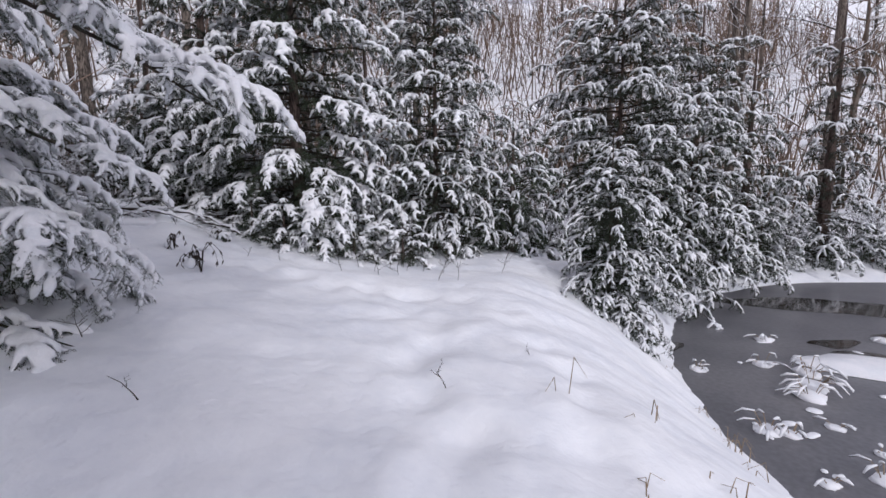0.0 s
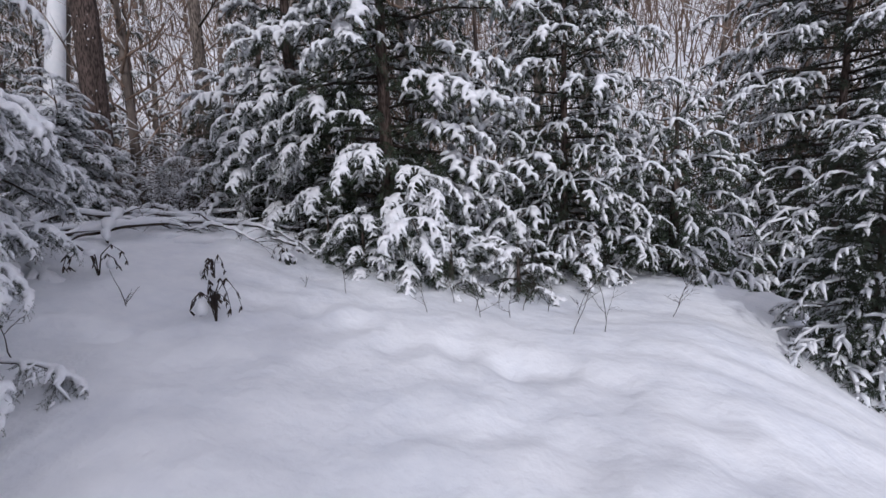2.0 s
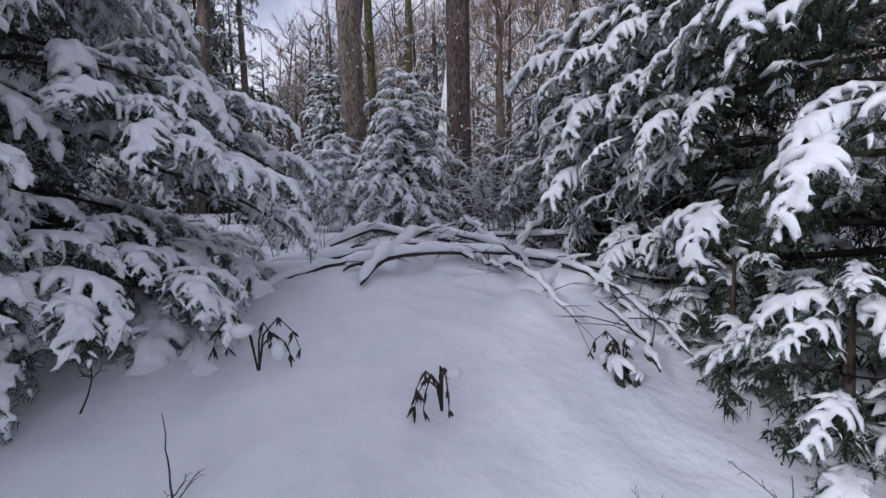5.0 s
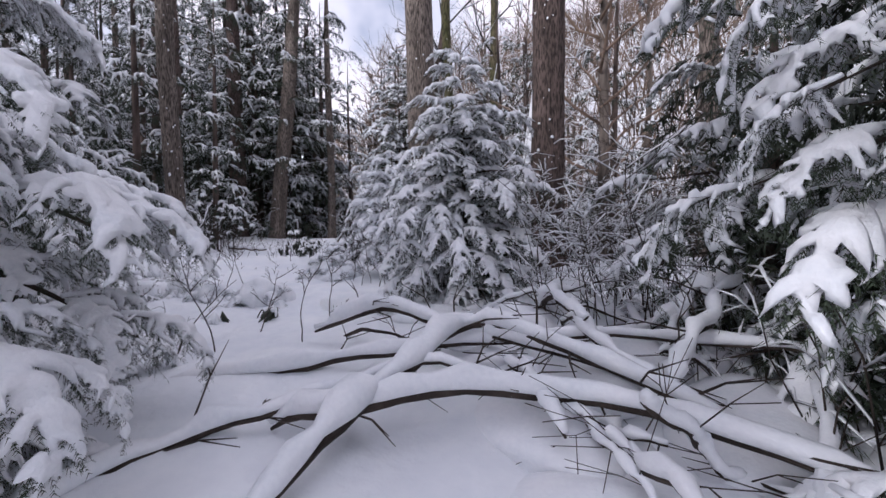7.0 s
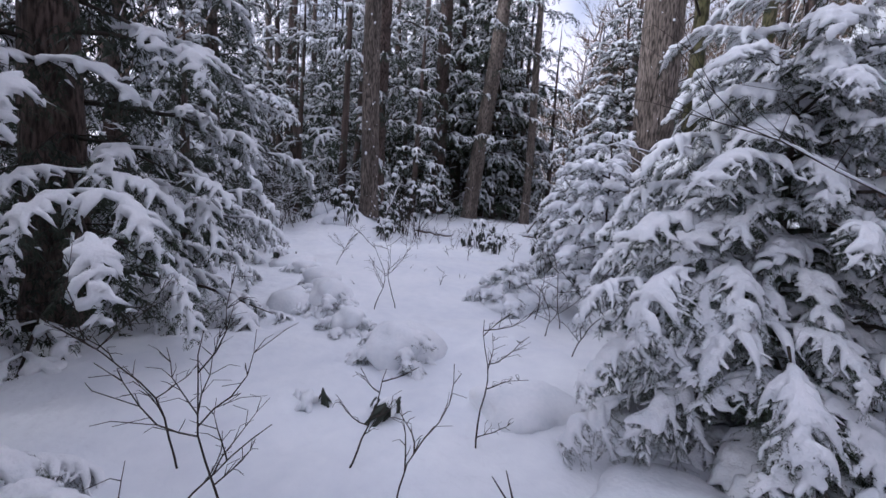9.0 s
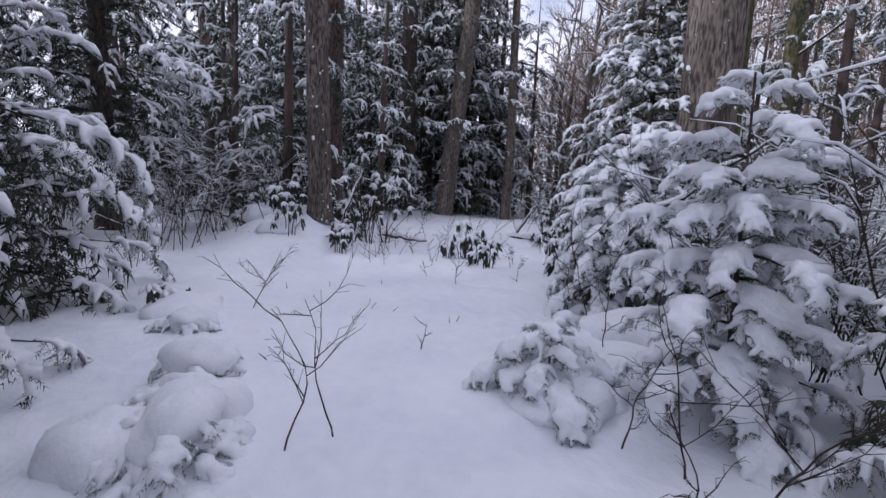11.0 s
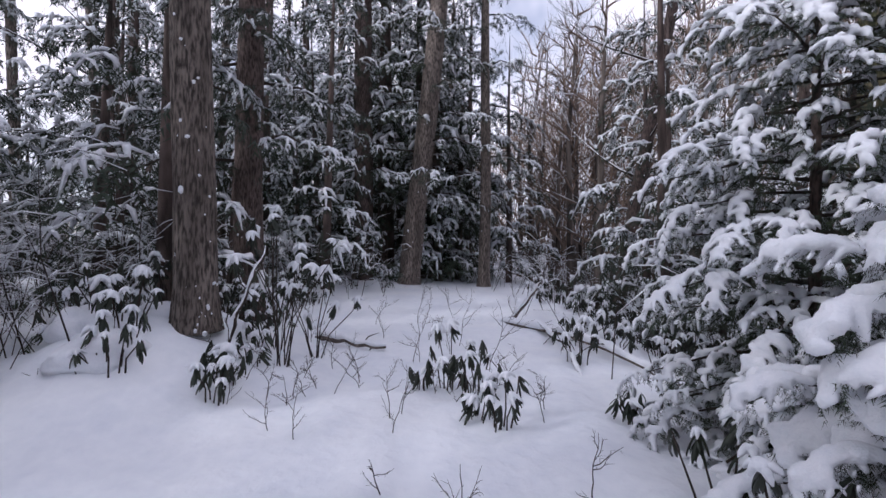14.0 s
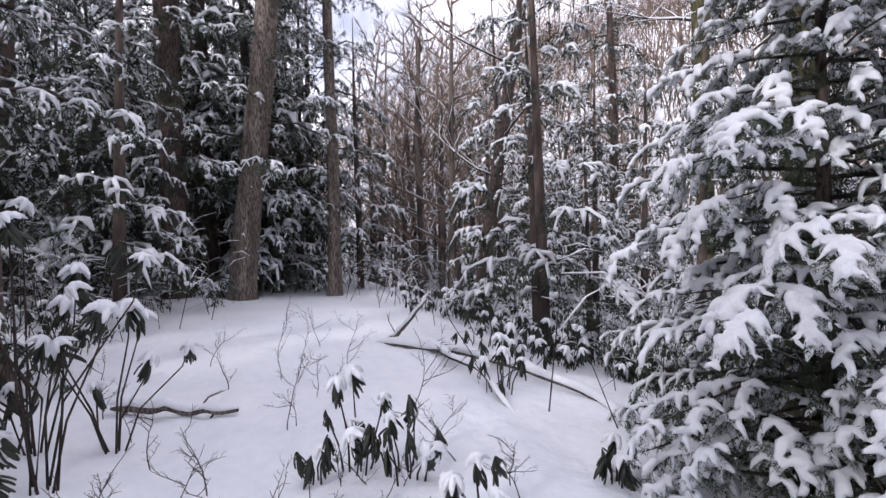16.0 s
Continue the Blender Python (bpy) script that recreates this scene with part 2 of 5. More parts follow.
def bough_meshes(seed, grade, load):
    """A drooping fan of needled twigs one metre long, and the snow that lies on it as a pad with hanging fingers. grade: 4 finest, 0 coarsest."""
    rng = random.Random(seed)
    green, white = Build(), Build()
    pairs, gap, nl, nw, subs = ((4, 0.085, 0.13, 0.034, 0), (4, 0.085, 0.105, 0.028, 1), (6, 0.040, 0.062, 0.014, 2), (9, 0.024, 0.040, 0.0095, 3), (10, 0.014, 0.023, 0.0055, 5))[grade]
    bend = rng.uniform(-0.22, 0.22)
    hang = rng.uniform(0.22, 0.45)

    def stem(t):
        return Vector((t * (1 - 0.14 * t * t), bend * t * t, 0.16 * math.sin(math.pi * 0.85 * t) - hang * t * t))

    up = Vector((0, 0, 1))

    def needles(p, q):
        d = q - p
        long = d.length
        if long < 1e-6:
            return
        d = d / long
        side = d.cross(up)
        side = side.normalized() if side.length > 0.1 else Vector((0, 1, 0))
        n = max(2, int(long / gap))
        for i in range(n):
            c = p + d * (long * (i + rng.uniform(0.2, 0.8)) / n)
            for sgn in (-1, 1):
                tip = c + (side * sgn * rng.uniform(0.35, 0.9) + d * rng.uniform(0.3, 0.9) + up * rng.uniform(-0.85, 0.05)) * nl * rng.uniform(0.7, 1.2)
                green.tri(tuple(c - d * nw * 0.6), tuple(c + d * nw * 0.6), tuple(tip))

    k = 6 if grade > 1 else 4
    line = [stem(i / (k - 1)) for i in range(k)]
    green.tube([tuple(p) for p in line], [0.010 * (1 - 0.8 * i / (k - 1)) for i in range(k)], 4 if grade else 3, 1)
    for i in range(k - 1):
        needles(line[i], line[i + 1])
    sides = (3, 3, 5, 6, 8)[grade]
    for i in range(pairs):
        for sgn in (-1, 1):
            t = 0.08 + 0.9 * (i + 0.5 + rng.uniform(-0.45, 0.45)) / pairs
            size = (0.15 + 0.31 * (1 - t) * min(1, t / 0.2)) * rng.uniform(0.6, 1.3)
            a = stem(t)
            ang = math.radians(rng.uniform(25, 75))
            out = Vector((math.cos(ang), sgn * math.sin(ang), 0.0))
            droop = rng.uniform(0.45, 1.15)
            lift = rng.uniform(0.0, 0.3)

            def twig(s):
                return a + out * (size * s * (1 - 0.3 * droop * s * s)) + Vector((0, 0, lift * size * s - droop * size * s * s))

            segs = 3 if grade > 1 else 2
            pts = [twig(j / segs) for j in range(segs + 1)]
            for j in range(segs):
                needles(pts[j], pts[j + 1])
            for j in range(subs):
                for sg2 in (-1, 1):
                    s = (j + rng.uniform(0.4, 0.9)) / (subs + 0.3)
                    p = twig(s)
                    turn2 = sg2 * math.radians(rng.uniform(25, 65))
                    o2 = Vector((out.x * math.cos(turn2) - out.y * math.sin(turn2), out.x * math.sin(turn2) + out.y * math.cos(turn2), -rng.uniform(0.4, 1.2)))
                    q = p + o2 * size * (0.42 - 0.18 * s) * rng.uniform(0.6, 1.3)
                    needles(p, q)
                    if grade > 1 and rng.random() < 0.3:
                        r = 0.019 * load * rng.uniform(0.6, 1.2)
                        white.tube([tuple(p + up * r * 0.5), tuple(p.lerp(q, 0.5) + up * r * 0.6), tuple(p.lerp(q, 0.9) + up * r * 0.3)], [r * 0.9, r, r * 0.4], 4, 0, 0.8)
            if rng.random() > (0.75, 0.78, 0.82, 0.8, 0.74)[grade]:
                continue
            # one finger of snow from the stem out along the twig
            end = rng.uniform(0.55, 0.95)
            r0 = (0.058, 0.050, 0.042, 0.036, 0.035)[grade] * load * rng.uniform(0.65, 1.25) * (0.7 + 0.9 * size)
            n = 3 if grade < 2 else 5
            shape = (0.8, 1.05, 0.35) if n == 3 else (0.75, 1.05, 1.0, 0.8, 0.35)
            rad = [r0 * shape[j] * rng.uniform(0.82, 1.18) for j in range(n)]
            row = [tuple(twig(end * j / (n - 1)) + up * (rad[j] * 0.62)) for j in range(n)]
            white.tube(row, rad, sides, 0, 0.8, 0.06, rng)
    rad = [0.044 * load * (0.55 + 0.45 * math.sin(math.pi * (0.15 + 0.8 * i / (k - 1)))) * rng.uniform(0.6, 1.25) for i in range(k)]
    rad[-1] *= 0.5
    white.tube([tuple(line[i] + up * rad[i] * 0.6) for i in range(k)], rad, sides, 0, 0.7, 0.07, rng)
    if grade >= 3:
        for _ in range(int(5 * load)):
            t = rng.uniform(0.15, 0.95)
            p = stem(t) + Vector((0, rng.uniform(-0.1, 0.1), 0.02))
            e = 0.045 * load * rng.uniform(0.6, 1.4)
            white.lump(p, e * rng.uniform(0.9, 1.5), e * rng.uniform(0.8, 1.2), e * 0.7, rng, rng.uniform(0, 3), 5, 9, 0, 0.05)
    return green.mesh("bough", NEEDLE, WOOD), white.mesh("bough_snow", PACK)


def settle(pair, voxel, keep):
    """Fuse the clumps on a bough into one soft, closed blanket of snow of about keep triangles."""
    green, white = pair
    holder = new("snow_blank", white)
    fuse = holder.modifiers.new("fuse", "REMESH")
    fuse.mode = "VOXEL"
    fuse.voxel_size = voxel
    soft = holder.modifiers.new("soft", "SMOOTH")
    soft.factor = 0.5
    soft.iterations = 2
    for step in range(2):
        graph = bpy.context.evaluated_depsgraph_get()
        graph.update()
        fused = bpy.data.meshes.new_from_object(holder.evaluated_get(graph))
        if step == 0:
            fewer = holder.modifiers.new("fewer", "DECIMATE")
            fewer.ratio = min(1.0, keep / (2.0 * len(fused.polygons)))
    bpy.data.objects.remove(holder)
    fused.name = "bough_snow"
    fused.materials.clear()
    fused.materials.append(PACK)
    n = len(fused.polygons)
    fused.polygons.foreach_set("material_index", [0] * n)
    fused.polygons.foreach_set("use_smooth", [True] * n)
    fused.update()
    return green, fused


FINE = [settle(bough_meshes(11 + i, 3, 0.98), 0.012, 680) for i in range(5)]
HEAVY = [settle(bough_meshes(31 + i, 4, 1.12), 0.010, 1900) for i in range(5)]
LADEN = [settle(bough_meshes(41 + i, 3, 1.3), 0.014, 760) for i in range(5)]
BURIED = [settle(bough_meshes(61 + i, 3, 2.1), 0.016, 820) for i in range(5)]
PLAIN = [settle(bough_meshes(51 + i, 2, 1.35), 0.018, 240) for i in range(5)]
COARSE = [bough_meshes(71 + i, 1, 1.0) for i in range(5)]
DISTANT = [bough_meshes(81 + i, 0, 0.95) for i in range(5)]


def mesh_arrays(me):
    v = np.empty(len(me.vertices) * 3)
    me.vertices.foreach_get("co", v)
    return v.reshape(-1, 3), [tuple(p.vertices) for p in me.polygons], [p.material_index for p in me.polygons]


ARRAYS = [[(mesh_arrays(g), mesh_arrays(w)) for g, w in kit] for kit in (DISTANT, COARSE, PLAIN)]


class Crown:
    """Many far boughs gathered into one foliage mesh and one snow mesh."""

    def __init__(self):
        self.green, self.white = Build(), Build()

    def add(self, which, m, grade=0, snowy=True):
        r = np.array(m.to_3x3())
        t = np.array(m.translation)
        for b, (v, f, s) in zip((self.green, self.white) if snowy else (self.green,), ARRAYS[grade][which]):
            n = len(b.v)
            b.v += (v @ r.T + t).tolist()
            b.f += [tuple(i + n for i in face) for face in f]
            b.s += s

    def hang(self, tree):
        if self.green.v:
            tagged(part("crown", self.green.mesh("crown", NEEDLE, WOOD), tree), "dark needle foliage", kind="stuff")
            tagged(part("crown_snow", self.white.mesh("crown_snow", PACK), tree), "snow lying on the foliage", kind="stuff")


def add_bough(tree, pair, m):
    b = part("bough", pair[0], tree, "", m)
    part("snow_cap", pair[1], b, "snow lying on the bough")
    return b


def trunk_mesh(rng, pts, radii, sides, mat, ridge=0.0, rings_per=6):
    """A tapered trunk with bark ridges and a flared foot."""
    b = Build()
    fine, rad = [], []
    for i in range(len(pts) - 1):
        for j in range(rings_per):
            t = j / rings_per
            fine.append(Vector(pts[i]).lerp(Vector(pts[i + 1]), t))
            rad.append(radii[i] * (1 - t) + radii[i + 1] * t)
    fine.append(Vector(pts[-1]))
    rad.append(radii[-1])
    start = 0
    ph = rng.uniform(0, 9)
    for i, (c, r) in enumerate(zip(fine, rad)):
        for j in range(sides):
            a = 2 * math.pi * j / sides
            k = 1 + 0.05 * math.sin(2 * a + ph + c.z * 0.4)
            if ridge:
                k += ridge * noise.noise(Vector((math.cos(a) * 5.5, math.sin(a) * 5.5, c.z * 0.9 + ph)))
                k += ridge * 0.7 * noise.noise(Vector((math.cos(a) * 11, math.sin(a) * 11, c.z * 2.6 + ph)))
            b.v.append((c.x + math.cos(a) * r * k, c.y + math.sin(a) * r * k, c.z))
    n = len(fine)
    for i in range(n - 1):
        for j in range(sides):
            p, q = i * sides + j, i * sides + (j + 1) % sides
            b.face((p, q, q + sides, p + sides))
    b.face(tuple(range(sides))[::-1])
    b.face(tuple((n - 1) * sides + j for j in range(sides)))
    return b.mesh("trunk", mat)


def hemlock(x, y, h, r, limbs, seed, label, low=0.06, lean=(0, 0), pick="auto", size=0.75, top=None, thick=None, power=0.75, full=0.3):
    """A hemlock with a tapered trunk, bare limbs and drooping snow-laden boughs. low: height share where the boughs begin."""
    rng = random.Random(seed)
    g = ground(x, y) - 0.12
    tree = thing("hemlock_tree", label, "tree", pose(x, y, g))
    tr = thick or 0.018 * h + 0.02
    pts = [(lean[0] * t * h, lean[1] * t * h, t * h) for t in (0, 0.06, 0.25, 0.5, 0.75, 1.0)]
    part("trunk", trunk_mesh(rng, pts, [tr * 1.35, tr * 1.05, tr * 0.9, tr * 0.65, tr * 0.32, 0.006], 12, DARKBARK, 0.05, 3), tree)
    crown = Crown()
    for i in range(limbs):
        f = (i + 0.5) / limbs
        hf = low + (1 - low) * (f ** 1.25)
        if top and hf > top:
            break
        az = i * 2.39996 + rng.uniform(-0.35, 0.35)
        reach = r * (1 - hf) ** power * rng.uniform(0.72, 1.12) + 0.12
        rise = rng.uniform(-0.05, 0.16) + 0.35 * hf
        root = Vector((lean[0] * hf * h, lean[1] * hf * h, hf * h))
        d = Vector((math.cos(az), math.sin(az), 0))

        def along(s):
            return root + d * (reach * s) + Vector((0, 0, reach * (rise * s - (0.42 - 0.25 * hf) * s * s)))

        unit = min(size, max(0.3, reach * 0.9))
        count = max(1, min(6, round(reach / (0.85 * unit))))
        hold = max(0.0, 1 - unit * 0.8 / max(reach, 0.01))
        over = off_walk(x + d.x * reach, y + d.y * reach) < 0.95 and hf * h < 4
        if count > 1 and not over and off_walk(x + d.x * reach * 0.6, y + d.y * reach * 0.6) < 1.8 and hf * h < 3:
            lb = Build()
            lb.tube([tuple(along(s * (hold + 0.02))) for s in (0, 0.33, 0.66, 1)], [0.008 * reach + 0.005, 0.006 * reach + 0.004, 0.005 * reach + 0.003, 0.003], 5)
            part("limb", lb.mesh("limb", WOOD), tree)
        elif count > 1 and not over:
            crown.green.tube([tuple(along(q * (hold + 0.02))) for q in (0, 0.5, 1)], [0.008 * reach + 0.005, 0.006 * reach + 0.003, 0.003], 4, 1)
        for c in range(count):
            s = hold * (0.2 + 0.8 * c / (count - 1)) if count > 1 else hold
            outer = s > 0.45 * hold or (pick == "heavy" and h < 3)
            for sgn in ((0,) if c == count - 1 else (-1, 1)):
                p = along(max(s, 0.02))
                slope = math.atan2((along(min(s + 0.1, 1)) - p).z, 0.1 * reach)
                wx, wy = x + p.x, y + p.y
                near = off_walk(wx + d.x * 0.4, wy + d.y * 0.4)
                if pick == "auto" and min(near, off_walk(wx + d.x * 0.75, wy + d.y * 0.75)) < 0.75:
                    continue
                z = g + p.z
                kit, grade = None, 0
                if pick == "auto":
                    if near < 2.1 and z < 3.6 and outer:
                        kit = FINE
                    else:
                        grade = 2 if near < 3.6 and z < 4.6 and outer else 1 if near < 9 or outer else 0
                elif pick == "heavy":
                    kit = HEAVY if near < 1.3 and z < 3.4 and outer else LADEN if near < 2.3 and z < 4.0 and outer else None
                    if kit and h < 2.1:
                        kit = BURIED
                    grade = 2 if near < 3.6 and z < 5 else 1
                u = unit * rng.uniform(0.8, 1.2) * (1.0 if c == count - 1 else 1.15)
                m = Matrix.Translation(p) @ pose(0, 0, 0, 0, 0, math.degrees(az) + sgn * rng.uniform(30, 60)) @ pose(0, 0, 0, rng.uniform(-14, 14), -math.degrees(slope) + rng.uniform(-4, 14), 0)
                m = m @ Matrix.Diagonal((u, u * rng.uniform(0.85, 1.2), u, 1))
                if kit is None:
                    crown.add(rng.randrange(5), m, grade, outer or rng.random() < 0.5 * full)
                else:
                    add_bough(tree, kit[rng.randrange(5)], m)
    crown.hang(tree)
    return tree


HEM = "dark green hemlock with drooping boughs loaded with fresh snow"
hemlock(-2.7, 8.15, 8.5, 2.6, 150, 1, "large dark hemlock with snowy boughs down to the ground", 0.03, top=0.75, thick=0.1, size=0.5, power=0.5, full=0.3)
hemlock(-4.5, 8.5, 6.0, 1.8, 66, 17, "bushy hemlock thick with powdered snow", 0.02, top=0.85, full=0.6)
hemlock(-0.2, 9.3, 7.0, 2.1, 125, 18, "young hemlock with fine snowy sprays", 0.02, power=0.5, full=0.6, top=0.9, size=0.5, thick=0.06)
hemlock(4.6, 12.0, 9.5, 3.3, 150, 2, "tall dark hemlock with snowy boughs behind the pond bank", 0.03, top=0.75, thick=0.08, size=0.62, power=0.5, full=0.35)
hemlock(7.7, 14.0, 8.5, 2.9, 100, 22, "tall hemlock with long snowy boughs over the far bank", 0.04, top=0.8, thick=0.13, size=0.65, power=0.5, full=0.35)
hemlock(2.75, 7.2, 3.0, 1.1, 96, 3, "young hemlock leaning over the pond bank under snow", 0.0, (-0.02, -0.03), size=0.42, power=0.6, thick=0.035, full=0.6)
hemlock(1.5, 9.9, 3.4, 1.6, 56, 4, "bushy young hemlock powdered with snow", 0.02, power=0.6, full=0.6)
hemlock(10.4, 15.6, 7.5, 2.3, 54, 5, HEM, 0.03, top=0.9)
hemlock(8.6, 15.2, 5.5, 1.9, 40, 19, HEM, 0.03)
hemlock(13.2, 15.6, 9.0, 2.6, 50, 20, HEM, 0.03, top=0.8)
for i, (x, y, h, r) in enumerate(((-2.55, 6.95, 0.8, 0.6), (-2.0, 6.95, 0.85, 0.6), (-1.45, 7.05, 0.8, 0.6), (-3.15, 7.15, 0.7, 0.5), (-0.7, 7.4, 0.75, 0.6))):
    hemlock(x, y, h, r, 20, 90 + i, "low hemlock branches at the tree foot buried in snow", 0.1, size=0.45, power=0.4)
for i, (x, y, h, r) in enumerate(((7.4, 13.1, 1.3, 0.8), (8.9, 14.1, 1.7, 1.0), (10.6, 14.9, 1.8, 1.1), (12.6, 14.9, 1.6, 1.0), (14.5, 15.0, 1.7, 1.1), (6.2, 12.2, 1.0, 0.6), (5.0, 11.6, 1.6, 0.9))):
    hemlock(x, y, h, r, 24, 100 + i, "snow-dusted evergreen shrub on the far pond bank", 0.02, size=0.55, power=0.4)
L1 = hemlock(-3.3, 2.35, 9.0, 1.6, 104, 6, "hemlock beside the path with thick snow on hanging boughs", 0.02, pick="heavy", power=0.6, size=0.52)
L2 = hemlock(-5.0, 3.35, 9.0, 1.8, 112, 7, "hemlock beside the path with heavy pads of snow", 0.02, pick="heavy", power=0.62, size=0.52)
hemlock(-7.9, 2.5, 9.0, 2.0, 90, 8, HEM, 0.02, top=0.95, power=0.6, size=0.55)
hemlock(-10.5, 1.3, 3.4, 1.4, 40, 21, HEM, 0.02)
hemlock(-7.45, 6.95, 2.35, 0.95, 84, 9, "small conical hemlock plastered with snow", 0.0, (-0.02, -0.02), pick="heavy", size=0.38, power=0.6, thick=0.025)
hemlock(-8.8, 7.3, 1.7, 0.8, 26, 10, "low young hemlock plastered with snow", 0.0, size=0.5)
hemlock(-5.7, 8.4, 2.6, 1.4, 40, 11, "dark tangled young hemlock dusted with snow", 0.0, size=0.6, power=0.5)
hemlock(-9.75, 6.62, 1.85, 0.62, 26, 12, "thin young hemlock bowed under clumps of snow", 0.14, (-0.02, -0.02), pick="heavy", size=0.32, power=0.5, thick=0.016)
hemlock(-9.9, 5.72, 0.48, 0.48, 15, 13, "low hemlock seedling weighed down by snow", 0.35, pick="heavy", size=0.34, thick=0.01)
for i, (x, y, h, r) in enumerate(((-9.0, 4.08, 0.26, 0.36), (-9.65, 3.72, 0.22, 0.3), (-10.4, 3.1, 0.16, 0.3), (-8.05, 5.05, 0.24, 0.34), (-8.5, 4.5, 0.16, 0.25), (-9.25, 3.9, 0.22, 0.3))):
    hemlock(x, y, h, r, 13, 130 + i, "low evergreen sprig bent under a pillow of snow", 0.3, pick="heavy", size=0.26, thick=0.008)
hemlock(-11.95, 6.75, 1.75, 1.0, 66, 14, "rounded young hemlock buried in snow by a thick trunk", 0.02, pick="heavy", size=0.38, power=0.4, thick=0.03)
hemlock(-13.45, 7.3, 4.6, 1.4, 120, 15, "young hemlock hung with clumps of wet snow", 0.02, pick="heavy", size=0.36, power=0.6, thick=0.045, full=1.0)
L4 = hemlock(-14.2, -1.2, 8.0, 2.3, 56, 16, HEM, 0.16, top=0.85)

# hemlocks added mostly out of view, to keep sun and sky off the path
for i, (x, y, h) in enumerate(((-4.9, -1.4, 9), (-2.9, -3.6, 10), (-7.4, -1.6, 9), (-6.2, -5.0, 11), (-10.0, -1.6, 12), (-12.4, -1.8, 12), (-7.6, -3.4, 12), (0.7, -3.3, 10), (2.4, -6.2, 11), (-0.4, -5.0, 11))):
    hemlock(x, y, h, 2.1, 44, 60 + i, "tall dark hemlock added beside the clearing to cast shade", 0.08, top=0.95, pick="coarse", size=0.9)


def near_bough(tree, base, tip, seed, wide=1.0):
    """A long heavy limb from base to tip, hung with sprays of needles that each carry a pad of snow."""
    r2 = random.Random(31 + seed + int(97 * abs(base[0])))
    a, d = Vector(base) - tree.matrix_basis.translation, Vector(tip) - Vector(base)
    turn, dip = math.degrees(math.atan2(d.y, d.x)), math.degrees(math.atan2(-d.z, math.hypot(d.x, d.y)))

    def along(t):
        return a + d * t + Vector((0, 0, 0.22 * d.length * t * (1 - t)))

    lb = Build()
    lb.tube([tuple(along(t)) for t in (-0.1, 0.2, 0.5, 0.8)], [0.014, 0.012, 0.009, 0.005], 6)
    part("limb", lb.mesh("limb", WOOD), tree)
    for t, sgn in ((0.05, 1), (0.12, -1), (0.3, -1), (0.36, 1), (0.55, 1), (0.58, -1), (0.68, 0)):
        u = d.length * r2.uniform(0.34, 0.46)
        m = Matrix.Translation(along(t)) @ pose(0, 0, 0, 0, 0, turn + sgn * r2.uniform(28, 55) * wide) @ pose(0, 0, 0, r2.uniform(-15, 15), dip * (0.3 + 0.8 * t) + r2.uniform(-8, 10) - 10, 0)
        add_bough(tree, HEAVY[r2.randrange(5)], m @ Matrix.Diagonal((u, u, u, 1)))


near_bough(L1, (-2.85, 1.9, 2.75), (-1.6, 2.1, 2.2), 1, 0.6)
near_bough(L1, (-2.0, 2.0, 2.4), (-0.76, 2.29, 1.66), 2, 0.45)
near_bough(L1, (-2.6, 2.3, 2.0), (-1.6, 2.7, 1.35), 0, 0.7)
near_bough(L1, (-2.7, 2.3, 1.5), (-1.85, 2.75, 0.85), 3, 0.8)
near_bough(L1, (-2.6, 2.0, 1.7), (-1.7, 2.3, 1.0), 4, 0.8)
near_bough(L2, (-5.0, 3.95, 2.6), (-4.85, 5.05, 2.05), 3, 0.7)
near_bough(L2, (-5.4, 4.0, 2.4), (-5.6, 5.1, 1.75), 4, 0.7)
near_bough(L2, (-4.95, 4.2, 2.25), (-5.15, 5.28, 1.7), 0, 0.7)
near_bough(L2, (-4.7, 4.25, 1.9), (-4.85, 5.2, 1.35), 1, 0.8)
near_bough(L2, (-5.4, 4.2, 1.9), (-5.5, 5.15, 1.3), 2, 0.8)
near_bough(L2, (-4.4, 4.1, 2.2), (-4.3, 4.95, 1.6), 3, 0.8)
for i, (bx, by, bz, tx, ty, tz) in enumerate(((-4.4, 3.6, 1.7, -3.65, 4.15, 1.05), (-4.3, 3.3, 2.2, -3.4, 3.85, 1.6), (-4.5, 3.9, 1.6, -3.95, 4.65, 1.0), (-4.6, 3.9, 2.3, -4.05, 4.6, 1.75), (-4.0, 2.9, 1.6, -3.2, 3.6, 0.95), (-3.0, 2.7, 1.7, -2.5, 3.5, 1.0), (-3.0, 2.8, 2.3, -2.4, 3.5, 1.7), (-6.0, 3.9, 1.6, -6.1, 4.9, 1.1))):
    near_bough(L2 if i < 5 or i == 7 else L1, (bx, by, bz), (tx, ty, tz), i % 5, 0.85)
near_bough(L4, (-14.0, -0.3, 4.3), (-13.77, 1.01, 3.75), 1, 1.0)
near_bough(L4, (-14.3, -0.4, 4.1), (-14.4, 0.8, 3.6), 2, 1.0)


